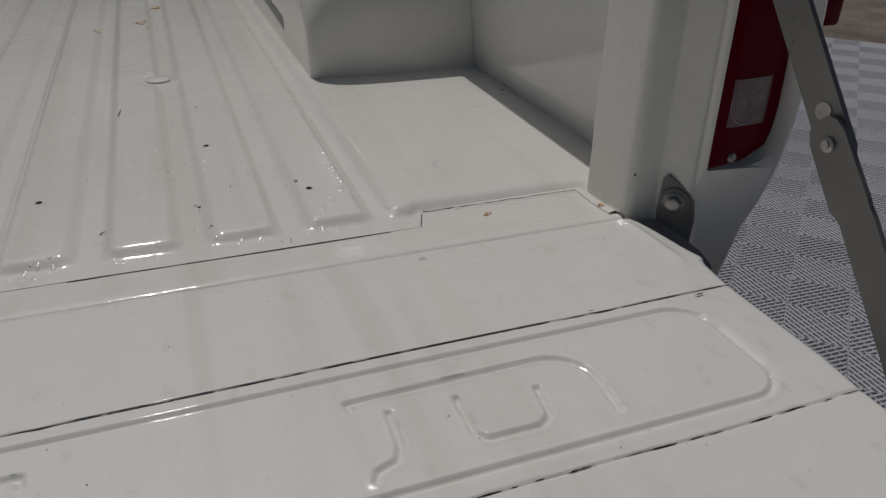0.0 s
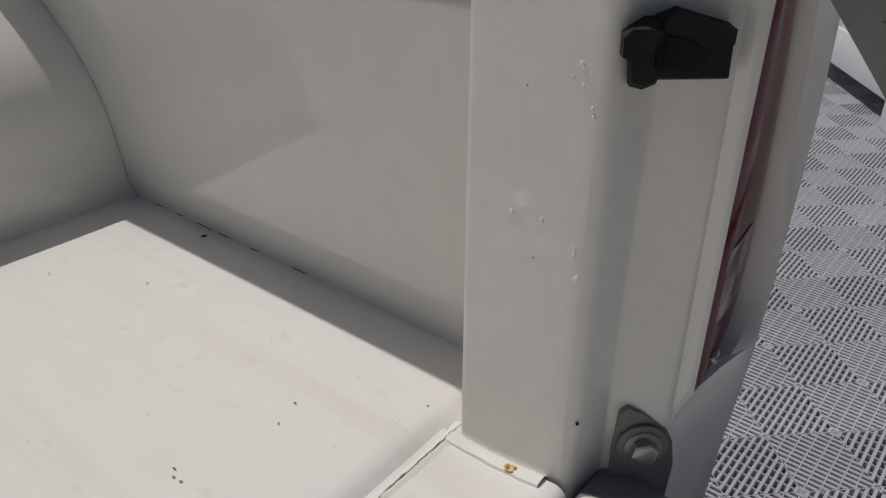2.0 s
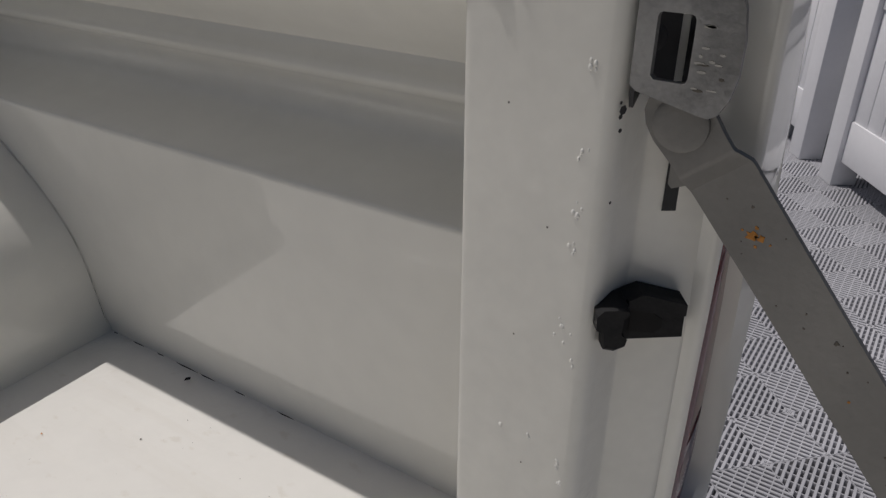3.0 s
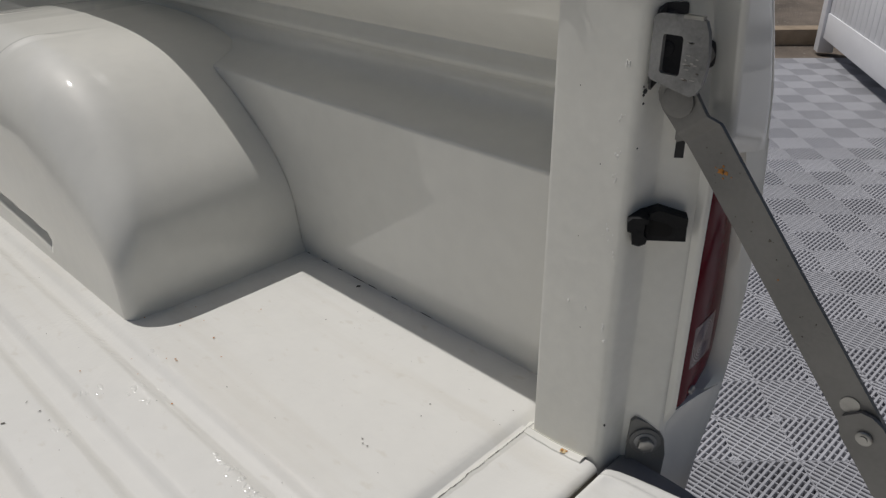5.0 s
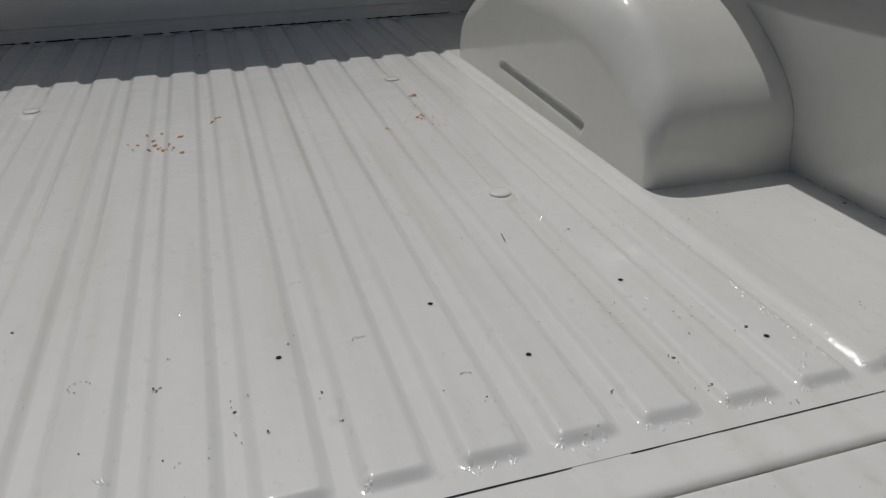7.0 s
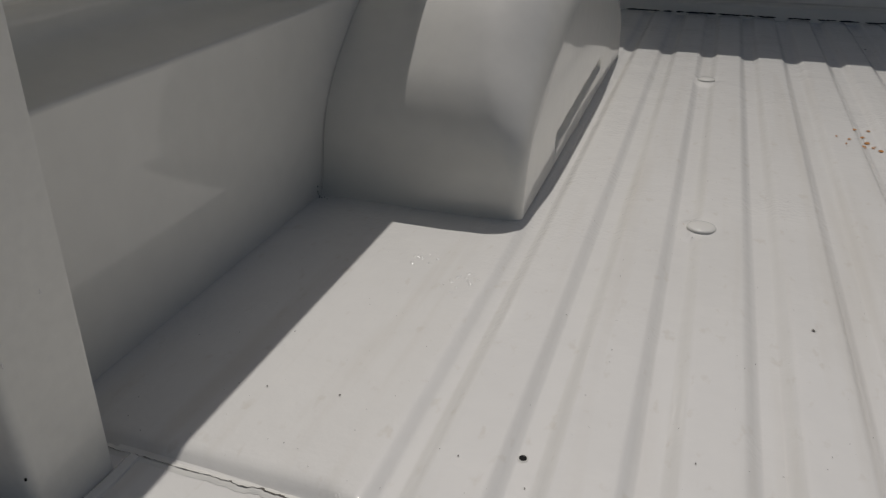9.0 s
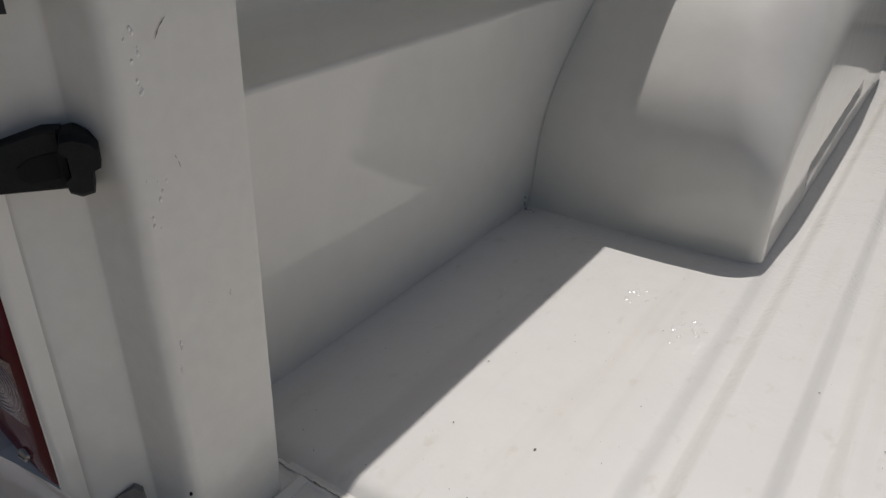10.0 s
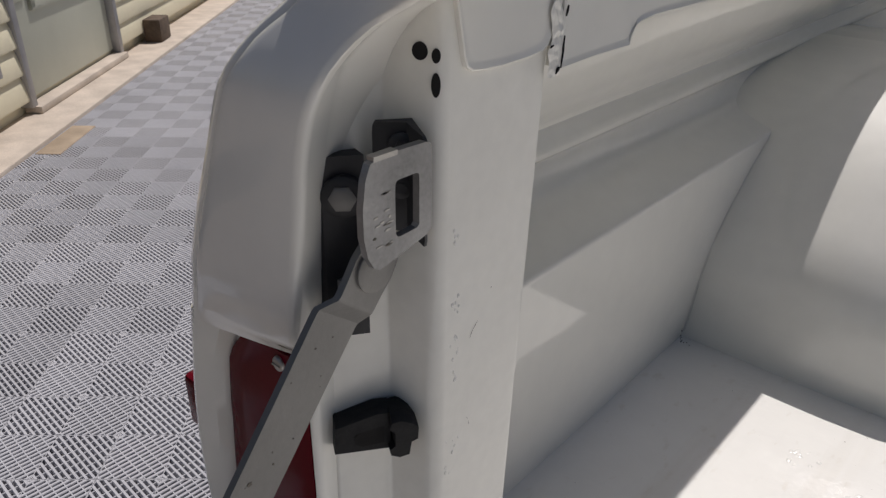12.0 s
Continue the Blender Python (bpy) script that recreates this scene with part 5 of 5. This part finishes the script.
# ---- white beadboard boxes ----
def white_box(v0, v1):
    top = new("planter_box")
    top.location = (0, 0, GROUND)
    u0, u1 = 2.90, 3.36

    def p(name, bm, label="", mat=WHITE):
        bmesh.ops.translate(bm, verts=bm.verts, vec=(0, 0, -GROUND))
        return part(name, bm, mat, top, label, angle=30)
    for u in (u0 - 0.02, u1 - 0.07):
        for v in (v0, v1 - 0.11):
            bm = bmesh.new()
            yard_box(bm, u, u + 0.11, v, v + 0.11, 0, 0.86, 0.004)
            p("post", bm)
    for z0, z1, t in ((0.11, 0.29, 0.0), (0.74, 0.86, 0.0)):
        bm = bmesh.new()
        yard_box(bm, u0, u0 + 0.03, v0 + 0.11, v1 - 0.11, z0, z1, 0.003)
        p("rail", bm)
    n = int((v1 - v0 - 0.22) / 0.1)
    w = (v1 - v0 - 0.22) / n
    for i in range(n):
        a = v0 + 0.11 + i * w
        bm = bmesh.new()
        yard_box(bm, u0 + 0.008, u0 + 0.022, a + 0.003, a + w - 0.003, 0.28, 0.75, 0.003)
        p("board", bm)
    bm = bmesh.new()
    yard_box(bm, u0 + 0.014, u1, v0 + 0.02, v1 - 0.02, 0.12, 0.85)
    p("body", bm)
    bm = bmesh.new()
    yard_box(bm, u0 - 0.03, u1 + 0.04, v0 - 0.02, v1 + 0.02, 0.86, 0.90, 0.006)
    p("top", bm)
    # the boxes stand a little askew to the mats
    pivot, spot = yard(2.88, 3.42), yard(2.735, 3.19)
    top.matrix_basis = Matrix.Translation((spot.x, spot.y, GROUND)) @ Matrix.Rotation(radians(-9.6), 4, "Z") @ Matrix.Translation((-pivot.x, -pivot.y, 0))
    return tagged(top, "white-painted wooden box with beadboard sides", "planter", group="white boxes by the yard")


white_box(3.42, 6.08)
white_box(0.6, 3.22)
bm = bmesh.new()
yard_box(bm, 1.9, 4.4, 6.06, 6.22, -0.03, 0.10, 0.01)
tagged(part("timber_edging", bm, WOOD), "tan timber edging at the end of the mats", "edging", kind="structure")

# ---- mats: square tiles of four ribbed quarters ----
CELL = 0.159
STEP = 2 * CELL
O_U, O_V = 1.322, 1.723


def quarter(bm, cu, cv, way):
    """Ribs along one diagonal, with low cross ties along the other."""
    h = CELL / 2 - 0.0008
    a, b = (Vector((1, way, 0)) / math.sqrt(2)), (Vector((-way, 1, 0)) / math.sqrt(2))
    reach = h * math.sqrt(2)
    for d, across, pitch, wide, z1, z0 in ((a, b, 0.0146, 0.0077, 0.0, -0.024), (b, a, 0.0260, 0.0034, -0.0010, -0.024)):
        k = int(reach / pitch)
        for i in range(-k, k + 1):
            off = i * pitch
            La, Lb = reach - abs(off - wide / 2), reach - abs(off + wide / 2)
            if min(La, Lb) < 0.002:
                continue
            q = [across * (off - wide / 2) - d * La, across * (off + wide / 2) - d * Lb, across * (off + wide / 2) + d * Lb, across * (off - wide / 2) + d * La]
            mid = [(q[0] + q[1]) / 2, (q[2] + q[3]) / 2]
            t = [bm.verts.new((cu + v.x + (c.x - v.x) * 0.3, cv + v.y + (c.y - v.y) * 0.3, z1)) for v, c in zip(q, (mid[0], mid[0], mid[1], mid[1]))]
            sh = [bm.verts.new((cu + v.x, cv + v.y, z1 - 0.0020)) for v in q]
            lo = [bm.verts.new((cu + v.x, cv + v.y, z0)) for v in q]
            bm.faces.new(t)
            for m_ in range(4):
                n_ = (m_ + 1) % 4
                bm.faces.new((sh[m_], sh[n_], t[n_], t[m_]))
                bm.faces.new((lo[m_], lo[n_], sh[n_], sh[m_]))


bm = bmesh.new()
for i in (0, 1):
    for j in (0, 1):
        quarter(bm, (i - 0.5) * CELL, (j - 0.5) * CELL, -1 if (i + j) % 2 else 1)
E0, E1 = CELL - 0.0006, CELL - 0.0022
for a0, a1, b0, b1 in ((-E0, E0, -E0, -E1), (-E0, E0, E1, E0), (-E0, -E1, -E1, E1), (E1, E0, -E1, E1), (-0.0009, 0.0009, -E1, E1), (-E1, E1, -0.0009, 0.0009)):
    t = [bm.verts.new((x, y, -0.001)) for x, y in ((a0, b0), (a1, b0), (a1, b1), (a0, b1))]
    bm.faces.new(t)
bmesh.ops.recalc_face_normals(bm, faces=bm.faces)
tile_me = bpy.data.meshes.new("mat_tile")
bm.to_mesh(tile_me)
bm.free()
tile_me.materials.append(TILE)
spots = []
for i in range(-34, 10):
    for j in range(-16, 13):
        u, v = O_U + (i + 0.5) * STEP, O_V + (j + 0.5) * STEP
        if v < HV + 0.21 + STEP / 2:
            continue
        if v > 5.4 or (u > 2.9 and v > 3.6 and u > 3.4):
            continue
        p = yard(u, v)
        if p.y < -0.75 and -2.6 < p.x < 0.5:
            continue
        spots.append((min((p.xy - Vector(c)).length for c in ((2.2, -0.2), (-2.4, 0.2))), u, v))
spots.sort()
# sheet over the brown ground that paints the slots' shade under each tile
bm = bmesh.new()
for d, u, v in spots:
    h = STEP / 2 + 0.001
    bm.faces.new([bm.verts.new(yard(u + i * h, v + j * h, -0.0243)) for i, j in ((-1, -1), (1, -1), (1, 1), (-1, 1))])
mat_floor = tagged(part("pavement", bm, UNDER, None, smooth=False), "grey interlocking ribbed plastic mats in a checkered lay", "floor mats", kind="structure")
turn = Matrix.Rotation(GA, 4, "Z")
rest_v, rest_f = [], []
co = [v.co.copy() for v in tile_me.vertices]
fa = [tuple(f.vertices) for f in tile_me.polygons]
for n, (d, u, v) in enumerate(spots):
    m = Matrix.Translation(yard(u, v)) @ turn
    if n < 300:
        t = new("tile", tile_me)
        t.parent = mat_floor
        t.matrix_basis = m
    else:
        k = len(rest_v)
        rest_v += [(m @ c)[:] for c in co]
        rest_f += [tuple(q + k for q in f) for f in fa]
me = bpy.data.meshes.new("far_tiles")
me.from_pydata(rest_v, [], rest_f)
me.materials.append(TILE)
far = new("far_tiles", me)
far.parent = mat_floor
far["kind"] = "stuff"
